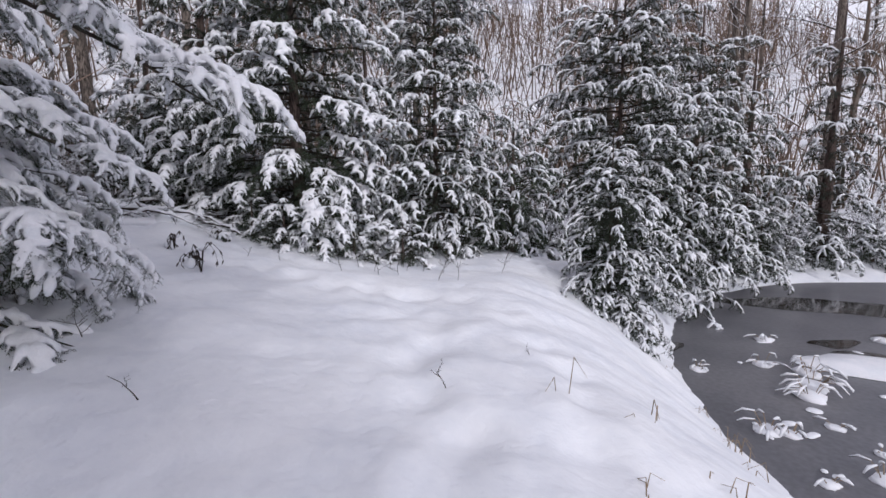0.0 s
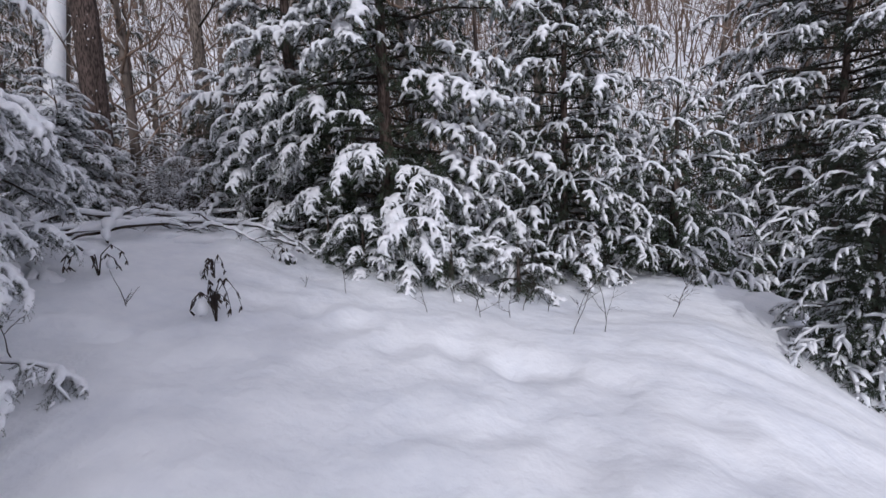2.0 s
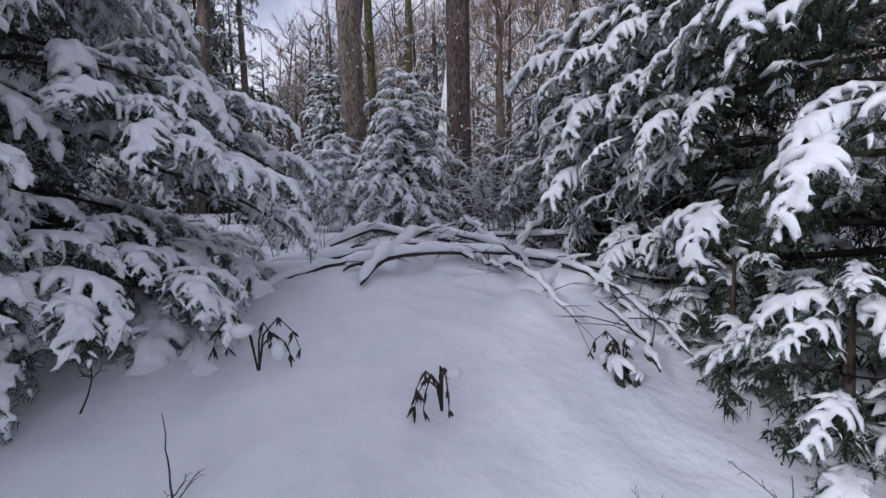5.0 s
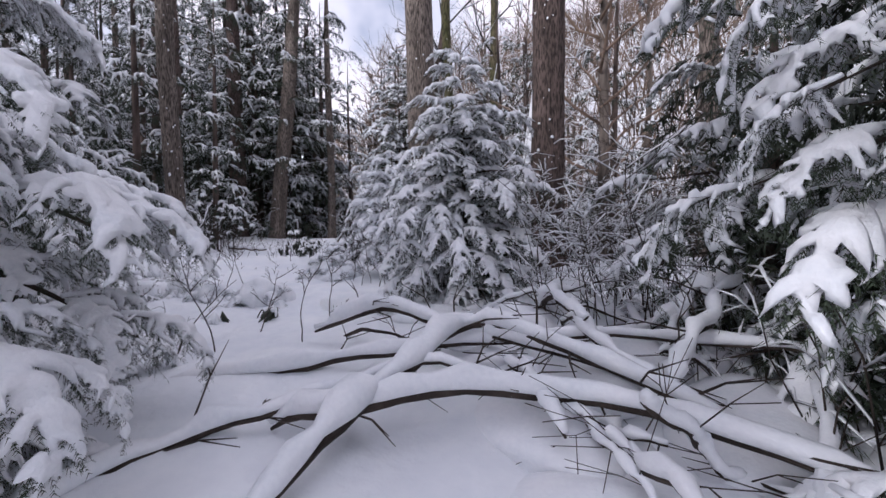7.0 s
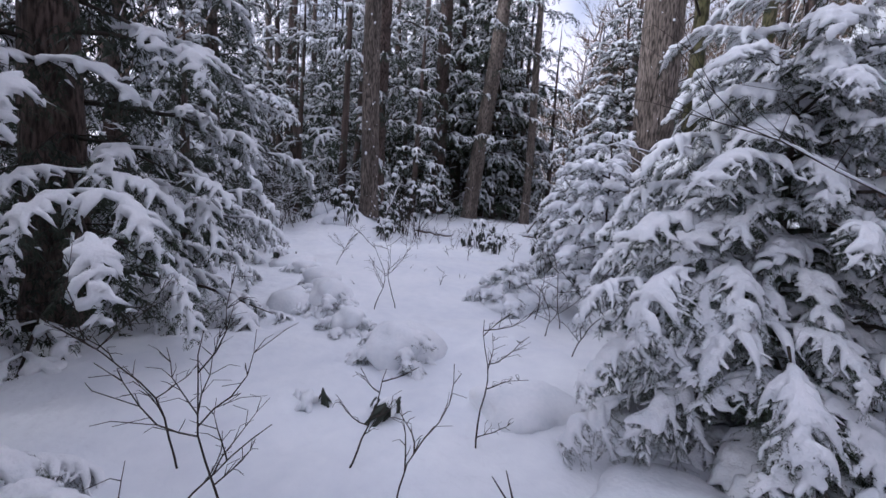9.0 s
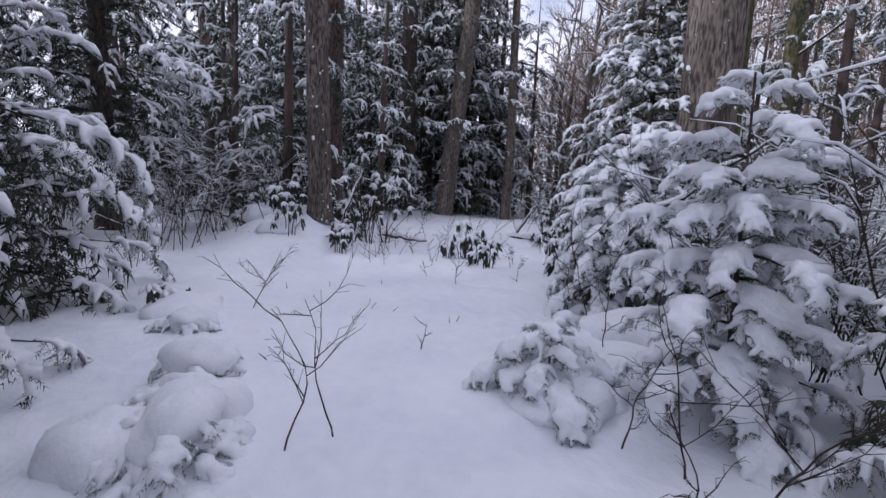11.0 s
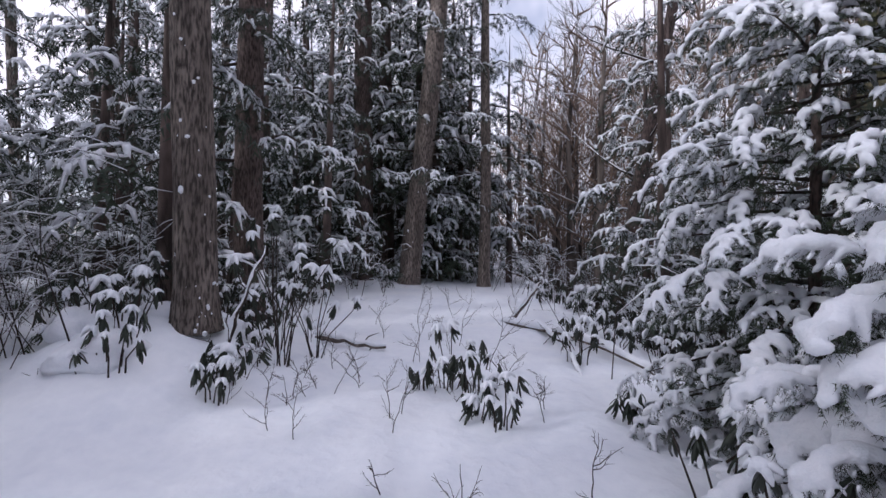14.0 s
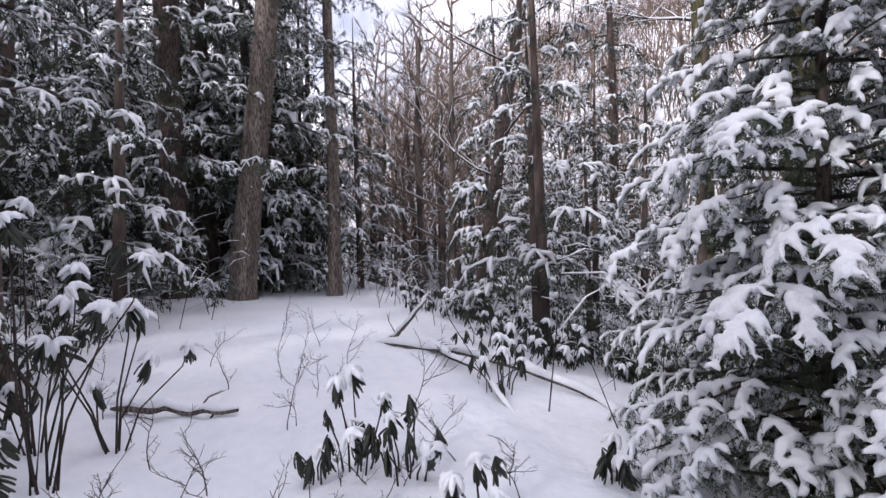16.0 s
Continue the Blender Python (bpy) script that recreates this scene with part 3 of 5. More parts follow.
# ---- tree trunks and bare trees ----
def speckle(rng, pts, radii, count, face_az):
    """Lumps of snow stuck to the bark on the weather side."""
    b = Build()
    for _ in range(count):
        f = rng.random() * (len(pts) - 1)
        i = int(f)
        c = Vector(pts[i]).lerp(Vector(pts[min(i + 1, len(pts) - 1)]), f - i)
        r = radii[i] + (radii[min(i + 1, len(pts) - 1)] - radii[i]) * (f - i)
        a = face_az + rng.gauss(0, 0.8)
        s = rng.choice((0.007, 0.01, 0.014, 0.024)) * rng.uniform(0.7, 1.3)
        b.lump((c.x + math.cos(a) * r, c.y + math.sin(a) * r, c.z), s * 0.5, s * rng.uniform(0.7, 1.3), s * rng.uniform(0.6, 1.5), rng, a, 3, 5, 0, 0.3)
    return b.mesh("stuck_snow", PACK)


def bare_branches(rng, wood, white, root, d, length, radius, depth, snow):
    """Crooked limbs that fork, with a line of snow on top of each."""
    k = 5 if depth > 1 else 4
    pts, p, way = [Vector(root)], Vector(root), Vector(d).normalized()
    for i in range(k - 1):
        way = (way + Vector((rng.uniform(-0.28, 0.28), rng.uniform(-0.28, 0.28), rng.uniform(-0.12, 0.26)))).normalized()
        p = p + way * (length / (k - 1))
        pts.append(p)
    rad = [max(radius * (1 - 0.75 * i / (k - 1)), 0.004) for i in range(k)]
    wood.tube([tuple(q) for q in pts], rad, 5 if depth > 1 else 3)
    if snow and depth >= 1:
        sr = [0.5 * r + 0.012 * snow for r in rad]
        sr[-1] *= 0.5
        white.tube([tuple(q + Vector((0, 0, r * 0.75 + s * 0.35))) for q, r, s in zip(pts, rad, sr)], sr, 4, 0, 0.8)
    if depth:
        for i in range(1, k):
            for _ in range(2 if depth > 1 else 1 + (rng.random() < 0.5)):
                side = Vector((rng.uniform(-1, 1), rng.uniform(-1, 1), rng.uniform(-0.15, 0.8)))
                bare_branches(rng, wood, white, pts[i], (way + side * 1.1), length * rng.uniform(0.35, 0.6), rad[i] * 0.6, depth - 1, snow)


def big_trunk(x, y, r, h, seed, label, mat=BARK, lean=(0, 0), sides=40, ridge=0.07, stuck=60, boughs=0, name="tree", category="tree", stuck_az=0.3, limbs=0, low=0.35):
    """A tall forest tree of which mostly the trunk shows."""
    rng = random.Random(seed)
    g = ground(x, y) - 0.1
    tree = thing(name, label, category, pose(x, y, g))
    pts = [(lean[0] * z + 0.03 * math.sin(z * 0.9 + seed), lean[1] * z + 0.03 * math.sin(z * 0.7 + 2 * seed), z) for z in (0, 0.18, 0.5, 1.2, 2.4, 4.0, 6.5, 9.5, h)]
    radii = [r * k for k in (1.38, 1.18, 1.06, 1.0, 0.96, 0.92, 0.85, 0.74, 0.5)]
    part("trunk", trunk_mesh(rng, pts, radii, sides, mat, ridge, 7), tree)
    if stuck:
        part("stuck_snow", speckle(rng, pts[:7], radii[:7], stuck, stuck_az), tree, "lumps of snow stuck to the bark")["kind"] = "stuff"
    for i in range(limbs):
        wood, white = Build(), Build()
        z = h * (low + (0.9 - low) * (i + 0.5) / limbs)
        a = i * 2.4 + seed
        bare_branches(rng, wood, white, (lean[0] * z, lean[1] * z, z), (math.cos(a), math.sin(a), 0.5), h * 0.24, r * 0.2, 2, 0.45)
        part("limb", wood.mesh("limb", WOOD), tree)
        part("limb_snow", white.mesh("limb_snow", PACK), tree, "snow lying along the limb")
    crown = Crown()
    for i in range(boughs):
        z = h * (low + (0.98 - low) * (i + 0.5) / boughs)
        a = i * 2.39996 + seed
        reach = 2.3 * (1 - 0.6 * i / boughs) * rng.uniform(0.7, 1.1)
        lb = Build()
        c, s = math.cos(a), math.sin(a)
        base = (lean[0] * z, lean[1] * z, z)
        tipz = z - 0.25 * reach
        lb.tube([base, (base[0] + c * reach * 0.5, base[1] + s * reach * 0.5, z + 0.02), (base[0] + c * reach, base[1] + s * reach, tipz)], [0.03, 0.02, 0.008], 5)
        part("limb", lb.mesh("limb", WOOD), tree)
        for t, turn in ((0.2, 55), (0.25, -50), (0.4, 45), (0.48, -42), (0.65, 35), (0.75, -30), (0.9, 8), (0.98, -8)):
            u = rng.uniform(0.5, 0.8)
            m = pose(base[0] + c * reach * t, base[1] + s * reach * t, z - 0.2 * reach * t * t, 0, 0, math.degrees(a) + turn + rng.uniform(-10, 10)) @ pose(0, 0, 0, rng.uniform(-12, 12), rng.uniform(6, 26), 0)
            crown.add(rng.randrange(5), m @ Matrix.Diagonal((u, u, u, 1)), 1 if off_walk(x, y) < 9 and z < 6 else 0, rng.random() < 0.6)
    crown.hang(tree)
    return tree


big_trunk(-12.75, 7.65, 0.31, 14, 3, "thick brown-barked tree trunk flecked with snow", stuck=150, stuck_az=-0.7, limbs=4, low=0.45)
big_trunk(-14.9, 2.25, 0.19, 13, 4, "grey-brown furrowed tree trunk beside the path", stuck=60, stuck_az=0.4, limbs=4, low=0.5)
big_trunk(-17.8, 1.45, 0.24, 13, 5, "dark brown hemlock trunk in the shade", DARKBARK, stuck=25, boughs=30, low=0.2, category="tree")
big_trunk(-24.6, 1.9, 0.32, 14, 6, "dark straight hemlock trunk", DARKBARK, stuck=12, boughs=34, low=0.18)
big_trunk(-26.0, 2.3, 0.17, 13, 7, "thin dark hemlock trunk", DARKBARK, stuck=0, boughs=26, low=0.2)
big_trunk(-24.2, 3.45, 0.33, 14, 8, "leaning grey-brown tree trunk with bare lower limbs", BARK, (0.03, 0.105), stuck=10, boughs=34, low=0.2)
big_trunk(-24.6, 5.85, 0.17, 11, 9, "slim grey tree trunk", BARK, stuck=8, boughs=14, low=0.25)
big_trunk(-22.4, 9.2, 0.17, 11, 10, "leaning dark tree trunk with snow along one side", DARKBARK, (0.10, 0.14), stuck=60, limbs=7, low=0.3)
big_trunk(-9.2, 8.75, 0.22, 13, 11, "dark red-brown tree trunk flecked with snow", DARKBARK, stuck=110, stuck_az=-0.9, limbs=4, low=0.4)
big_trunk(-14.4, 8.7, 0.13, 10, 12, "mossy yellow-green tree trunk", MOSSBARK, stuck=10, limbs=4, low=0.45)
big_trunk(-17.2, 11.1, 0.15, 11, 13, "mossy tree trunk behind the undergrowth", MOSSBARK, stuck=8, limbs=5, low=0.4)
big_trunk(-24.3, 15.6, 0.16, 11, 14, "thin black tree trunk standing in the snow", DARKBARK, stuck=0, boughs=26, low=0.2)
for i, (x, y, r, lx, ly) in enumerate(((16.2, 19.4, 0.18, 0.0, 0.0), (9.7, 15.5, 0.12, 0.04, 0.02), (10.6, 16.8, 0.14, -0.03, 0), (-1.0, 14.5, 0.14, 0, 0.02), (0.2, 15.2, 0.13, 0.01, 0), (-9.5, 11.8, 0.15, 0, 0), (-7.2, 12.5, 0.12, 0.03, 0))):
    big_trunk(x, y, r, 12, 20 + i, "slim bare grey-brown forest tree", BARK, (lx, ly), 16, 0.05, 14, limbs=6, low=0.35)
for i, (x, y, r, lx, ly) in enumerate(((-21.5, -4.2, 0.14, 0.02, -0.03), (-20.2, -3.0, 0.07, 0.05, 0.06), (-24.0, -2.5, 0.13, 0, 0.02), (-27, -5.5, 0.16, -0.02, 0), (-22.5, -7.5, 0.15, 0.03, 0), (-19.5, -6.8, 0.12, 0, 0.03), (-29, 0.0, 0.2, 0, 0), (-30, 4.5, 0.2, 0.02, 0.02), (-31, 10.5, 0.12, 0, 0))):
    big_trunk(x, y, r, 12, 40 + i, "slim dark forest tree dusted with snow", DARKBARK if i % 2 else BARK, (lx, ly), 14, 0.05, 12, limbs=5, low=0.25)


# the leaning trunk with one side plastered white
def plastered_trunk():
    rng = random.Random(8)
    x, y = -13.4, 10.4
    g = ground(x, y) - 0.1
    tree = thing("leaning_tree", "leaning dead trunk plastered white with snow on one side", "tree", pose(x, y, g))
    pts = [(-0.02 * z - 0.35 + 0.11 * z, 0.10 * z, z) for z in (0, 1, 2, 3, 4.5, 6, 8)]
    part("trunk", trunk_mesh(rng, pts, [0.34, 0.31, 0.29, 0.28, 0.26, 0.24, 0.16], 20, BARK, 0.05, 4), tree)
    b = Build()
    b.tube([(p[0] + 0.05, p[1] - 0.09, p[2]) for p in pts], [0.26, 0.28, 0.28, 0.26, 0.24, 0.2, 0.12], 10, 0, 1.0, 0.12, rng)
    part("stuck_snow", b.mesh("stuck_snow", PACK), tree, "thick crust of blown snow on the trunk")


plastered_trunk()


# ---- far woods ----
def far_hemlock_meshes(seed):
    """Trunk, foliage and snow of a hemlock that stands far off, one unit high."""
    rng = random.Random(seed)
    crown = Crown()
    for i in range(34):
        hf = 0.05 + 0.92 * (i + 0.5) / 34
        az = math.degrees(i * 2.39996) + rng.uniform(-25, 25)
        reach = 0.19 * (1 - hf) ** 0.6 * rng.uniform(0.6, 1.2) + 0.03
        for t, turn in ((0.3, rng.choice((-50, 50))), (0.6, 38), (0.6, -38)) if reach > 0.07 else ((0.35, rng.choice((-40, 40))),):
            u = max(0.04, 0.55 * reach)
            m = pose(0, 0, hf, 0, 0, az) @ pose(reach * t * 0.9, 0, -0.25 * reach * t * t, rng.uniform(-15, 15), rng.uniform(0, 22), turn + rng.uniform(-12, 12))
            crown.add(rng.randrange(5), m @ Matrix.Diagonal((u, u * rng.uniform(1.0, 1.4), u, 1)), 0, rng.random() < 0.7)
    tk = Build()
    tk.tube([(0, 0, -0.02), (0, 0, 0.3), (0.004, 0, 0.7), (0, 0, 1.0)], [0.014, 0.011, 0.006, 0.001], 8)
    return tk.mesh("trunk", DARKBARK), crown.green.mesh("crown", NEEDLE, WOOD), crown.white.mesh("crown_snow", PACK)


def far_bare_meshes(seed):
    rng = random.Random(seed)
    wood, white, tk = Build(), Build(), Build()
    pts = [(0, 0, -0.02), (rng.uniform(-0.01, 0.01), 0.005, 0.25), (rng.uniform(-0.02, 0.02), rng.uniform(-0.02, 0.02), 0.55), (rng.uniform(-0.03, 0.03), 0, 0.98)]
    tk.tube(pts, [0.013, 0.011, 0.008, 0.002], 8)
    for i in range(24):
        z = 0.14 + 0.84 * (i + 0.5) / 24
        a = i * 2.4 + seed
        for _ in range(1):
            root, d = Vector((0, 0, z)), Vector((math.cos(a), math.sin(a), rng.uniform(0.2, 1.0)))
            limb = [root]
            p = root
            for j in range(4):
                d = (d + Vector((rng.uniform(-0.5, 0.5), rng.uniform(-0.5, 0.5), rng.uniform(-0.1, 0.4)))).normalized()
                p = p + d * 0.068 * (1.3 - z)
                limb.append(p)
                for _t in range(5):
                    w = (d + Vector((rng.uniform(-1.2, 1.2), rng.uniform(-1.2, 1.2), rng.uniform(-0.3, 1.0)))).normalized()
                    q = p + w * rng.uniform(0.03, 0.085)
                    o = Vector((-w.y, w.x, 0.3)) * 0.0013
                    n = len(wood.v)
                    wood.v += [tuple(p - o), tuple(p + o), tuple(q)]
                    wood.face((n, n + 1, n + 2))
                    if rng.random() < 0.2:
                        white.tube([tuple(p + Vector((0, 0, 0.0022))), tuple(q + Vector((0, 0, 0.0015)))], [0.0018, 0.0008], 3)
            wood.tube([tuple(v) for v in limb], [0.004, 0.0034, 0.0028, 0.002, 0.0012], 3)
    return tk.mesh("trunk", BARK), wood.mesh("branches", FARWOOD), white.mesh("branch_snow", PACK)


def far_tree(name, label, meshes, names):
    t = thing(name, label, "tree", pose(0, 0, 0))
    for me, n in zip(meshes, names):
        tagged(part(n, me, t), kind="" if n == "trunk" else "stuff")
    return t


def stand(tree, x, y, h, rng, first):
    m = pose(x, y, ground(x, y) - 0.15, rng.uniform(-2, 2), rng.uniform(-2, 2), rng.uniform(0, 360)) @ Matrix.Diagonal((h, h, h, 1))
    if first:
        tree.matrix_basis = m
        return
    tree_scale = tree.scale.copy()
    tree.scale = (1, 1, 1)
    copy_thing(tree, m)
    tree.scale = tree_scale


def plant_woods():
    rng = random.Random(77)
    kinds = [far_tree("forest_hemlock", "dark forest hemlock dusted with snow", far_hemlock_meshes(90 + i), ("trunk", "crown", "crown_snow")) for i in range(4)]
    bare = [far_tree("bare_tree", "bare brown forest tree with snow-lined twigs", far_bare_meshes(95 + i), ("trunk", "twig_crown", "crown_snow")) for i in range(4)]
    for t in kinds:
        tagged(t, group="forest hemlocks")
    for t in bare:
        tagged(t, group="bare forest trees")
    used = set()

    def put(kind, x, y, h):
        stand(kind, x, y, h, rng, kind.name not in used)
        used.add(kind.name)

    for x, y, h in ((-28.5, 2.6, 12), (-27.5, 5.0, 11), (-26.8, -0.6, 12), (-31, 1.0, 13), (-21.5, -0.8, 10), (-23, -4.8, 11), (-19.5, -2.2, 7), (-18.6, 9.8, 5), (-20.5, 11.5, 7), (-16.5, 10.0, 6), (-33, 4, 13), (-21.5, -3.6, 13), (-23.6, -1.0, 15), (-27, 3.6, 15), (-27.4, 1.2, 16), (-25.5, 0.2, 9), (-26, 6.8, 9), (-22.5, -2.2, 10), (-17.5, -3.8, 8), (-29, -3, 12), (-35, 0, 13), (-36, -5, 13), (-19, -5.5, 9), (-26, 13.5, 9), (-21.5, 14, 8), (-17.5, 13, 8), (-13, 12.5, 8), (-9, 13.5, 9), (-5, 13, 8), (-2, 12, 7), *((-25.5 - 13 * rng.random(), -11 + 16 * rng.random(), 12 + 6 * rng.random()) for _ in range(26))):
        put(kinds[rng.randrange(4)], x, y, h)
    for _ in range(46):
        put(bare[rng.randrange(4)], -26 - 24 * rng.random(), 9 + 16 * rng.random(), rng.uniform(9, 15))
    places = []
    tries = 0
    while len(places) < 175 and tries < 9000:
        tries += 1
        a, d = rng.uniform(0, 2 * math.pi), 4 + 66 * rng.random() ** 1.35
        x, y = -7 + math.cos(a) * (d + 8), 5 + math.sin(a) * d
        if math.hypot(x - POND[0], y - POND[1]) < SHORE + 1.2:
            continue
        gap = off_walk(x, y)
        if x > 4 and y < 5:
            continue
        if gap < 5.4 or (x > -1 and y < 14 and gap < 8) or (-3.5 < x < 13 and 8 < y < 17) or (-23 < x < -13 and 1.8 < y < 7.5):
            continue
        if any((x - p) ** 2 + (y - q) ** 2 < (1.5 + 0.02 * gap) ** 2 for p, q in places):
            continue
        places.append((x, y))
        sunny = y > 14 + 0.2 * max(0, x)
        share = 0.2 if sunny else 0.45 if x > -12 else 0.72
        if rng.random() < share:
            put(kinds[rng.randrange(4)], x, y, rng.uniform(4.5, 13) * (0.8 if gap < 9 else 1))
        else:
            put(bare[rng.randrange(4)], x, y, rng.uniform(7, 15))


plant_woods()


def brush(name, label, spots, tall, wood, snow, seed, twigs=9, stout=1.0):
    """A thicket of thin crooked stems with twigs, far too many to count."""
    rng = random.Random(seed)
    w, s = Build(), Build()
    for x, y in spots:
        h = tall * rng.uniform(0.45, 1.25)
        g = ground(x, y) - 0.05
        base = Vector((x, y, g))
        top = base + Vector((rng.uniform(-0.35, 0.35) * h, rng.uniform(-0.35, 0.35) * h, h))
        mid = base.lerp(top, 0.5) + Vector((rng.uniform(-0.1, 0.1), rng.uniform(-0.1, 0.1), 0)) * h
        r = (0.007 * h + 0.004) * stout
        w.tube([tuple(base), tuple(mid), tuple(top)], [r, r * 0.7, r * 0.25], 3)
        for i in range(twigs):
            t = rng.uniform(0.2, 1.0)
            p = base.lerp(mid, t * 2) if t < 0.5 else mid.lerp(top, t * 2 - 1)
            a = rng.uniform(0, 6.283)
            long = h * rng.uniform(0.18, 0.5)
            q = p + Vector((math.cos(a), math.sin(a), rng.uniform(-0.25, 0.7))) * long
            o = Vector((-math.sin(a), math.cos(a), 0.4)) * (r * 0.45)
            n = len(w.v)
            bend = p.lerp(q, 0.5) + Vector((0, 0, 0.12 * long))
            w.v += [tuple(p - o), tuple(p + o), tuple(bend + o * 0.7), tuple(bend - o * 0.7), tuple(q)]
            w.face((n, n + 1, n + 2, n + 3))
            w.face((n + 3, n + 2, n + 4))
            if rng.random() < snow:
                e = r * rng.uniform(0.5, 1.1) + 0.004
                s.tube([tuple(p + Vector((0, 0, e * 0.6))), tuple(bend + Vector((0, 0, e * 0.8))), tuple(q.lerp(bend, 0.25) + Vector((0, 0, e * 0.5)))], [e * 0.6, e, e * 0.4], 3, 0, 0.7)
    ob = thing(name, label, "undergrowth", kind="stuff")
    part("stems", w.mesh("stems", wood), ob)
    part("stem_snow", s.mesh("stem_snow", PACK), ob)
    for c in ob.children:
        tagged(c, kind="stuff")


def scatter(n, seed, x0, x1, y0, y1, keep):
    rng = random.Random(seed)
    out = []
    while len(out) < n:
        x, y = rng.uniform(x0, x1), rng.uniform(y0, y1)
        if keep(x, y) and math.hypot(x - POND[0], y - POND[1]) > SHORE + 0.8:
            out.append((x, y))
    return out


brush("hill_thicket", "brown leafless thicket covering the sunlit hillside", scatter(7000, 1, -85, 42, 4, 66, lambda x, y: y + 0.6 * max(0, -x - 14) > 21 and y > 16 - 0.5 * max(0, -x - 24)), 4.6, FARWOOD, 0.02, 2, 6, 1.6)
brush("forest_thicket", "dense dark leafless undergrowth lined with snow", scatter(2300, 3, -42, -13.5, -16, 18, lambda x, y: off_walk(x, y) > 3.3 and abs(y - 4.2 + 0.05 * (x + 14)) > 2.3 + 0.13 * max(-9, x + 14)), 1.5, WOOD, 0.3, 4, 12, 0.55)
brush("side_thicket", "tangled dark twigs behind the hemlocks lined with snow", scatter(800, 5, -17, 4, 8.4, 16, lambda x, y: off_walk(x, y) > 2.9 and (x < -3 or y > 12.5)), 1.8, WOOD, 0.35, 6, 12, 0.55)
brush("bank_thicket", "leafless shrubs behind the hemlocks dusted with snow", scatter(900, 7, -17, -2, -12, 1.4, lambda x, y: off_walk(x, y) > 3.2), 1.5, WOOD, 0.35, 8, 12, 0.5)
brush("shore_thicket", "low snowy shrubs along the far pond bank", scatter(360, 9, 5, 20, 13.2, 19, lambda x, y: True), 1.5, WOOD, 0.8, 10, 10)
brush("pile_thicket", "tangled thin twigs round the fallen branches lined with snow", scatter(150, 11, -6.7, -3.6, 7.1, 8.7, lambda x, y: off_walk(x, y) > 1.5), 0.9, WOOD, 0.5, 12, 12, 0.5)
brush("trunk_thicket", "thin bare twigs among the young hemlocks lined with snow", scatter(170, 13, -12.3, -8.2, 7.0, 8.6, lambda x, y: True), 1.3, WOOD, 0.45, 14, 12, 0.5)


# ---- fallen branches and logs ----
def smooth_line(pts, n):
    """A rounded line through pts (Catmull-Rom), with n points."""
    p = [Vector(q) for q in pts]
    p = [p[0] * 2 - p[1], *p, p[-1] * 2 - p[-2]]
    out = []
    for i in range(n):
        t = i / (n - 1) * (len(p) - 3)
        k = min(int(t), len(p) - 4)
        u = t - k
        a, b, c, d = p[k : k + 4]
        out.append(0.5 * ((2 * b) + (c - a) * u + (2 * a - 5 * b + 4 * c - d) * u * u + (3 * b - a - 3 * c + d) * u * u * u))
    return out


def fallen_branch(pts, r, snow, seed, label, twigs=6, name="fallen_branch", category="branch", mat=WOOD):
    """A bare fallen limb with a thick ridge of snow on it and broken twigs."""
    rng = random.Random(seed)
    ob = thing(name, label, category, Matrix.Translation(pts[0]))
    line = [q - Vector(pts[0]) + Vector([0.035 * noise.noise(Vector((i * 0.33, seed * 1.7, c * 9.0))) for c in range(3)]) for i, q in enumerate(smooth_line(pts, 22))]
    b = Build()
    b.tube([tuple(q) for q in line], [r * 0.85 * (1 - 0.65 * i / 21) * min(1, 0.3 + 0.25 * i) * rng.uniform(0.85, 1.15) for i in range(22)], 7)
    part("limb", b.mesh("limb", mat), ob)
    if snow:
        s = Build()
        rad = [snow * (0.8 + 0.9 * noise.noise(Vector((i * 0.55, seed, 0)))) * (1 - 0.45 * i / 21) * min(1, 0.35 + i * 0.3, 0.35 + (21 - i) * 0.3) for i in range(22)]
        s.tube([tuple(q + Vector((0, 0, r * (0.7 - 0.4 * i / 21) + rad[i] * 0.7))) for i, q in enumerate(line)], rad, 9, 0, 0.9, 0.04, rng)
        part("snow_cap", s.mesh("snow_cap", PACK), ob, "thick ridge of snow")
    for i in range(twigs):
        t = rng.randrange(4, 21)
        q = line[t]
        d = (line[min(t + 1, 21)] - line[t - 1]).normalized()
        e = (d * rng.uniform(0.2, 0.9) + Vector((rng.uniform(-1, 1), rng.uniform(-1, 1), rng.uniform(-0.5, 0.7)))).normalized()
        long = rng.uniform(0.18, 0.5)
        w = Build()
        mid = q + e * long * 0.5 + Vector((rng.uniform(-0.04, 0.04), rng.uniform(-0.04, 0.04), 0.03))
        tip = q + e * long
        w.tube([tuple(q), tuple(mid), tuple(tip)], [r * 0.2, r * 0.14, 0.0015], 4)
        f = mid + (e + Vector((rng.uniform(-1, 1), rng.uniform(-1, 1), 0))).normalized() * long * 0.4
        w.tube([tuple(mid), tuple(f)], [r * 0.15, 0.0015], 3)
        part("twig", w.mesh("twig", WOOD), ob)
    return ob


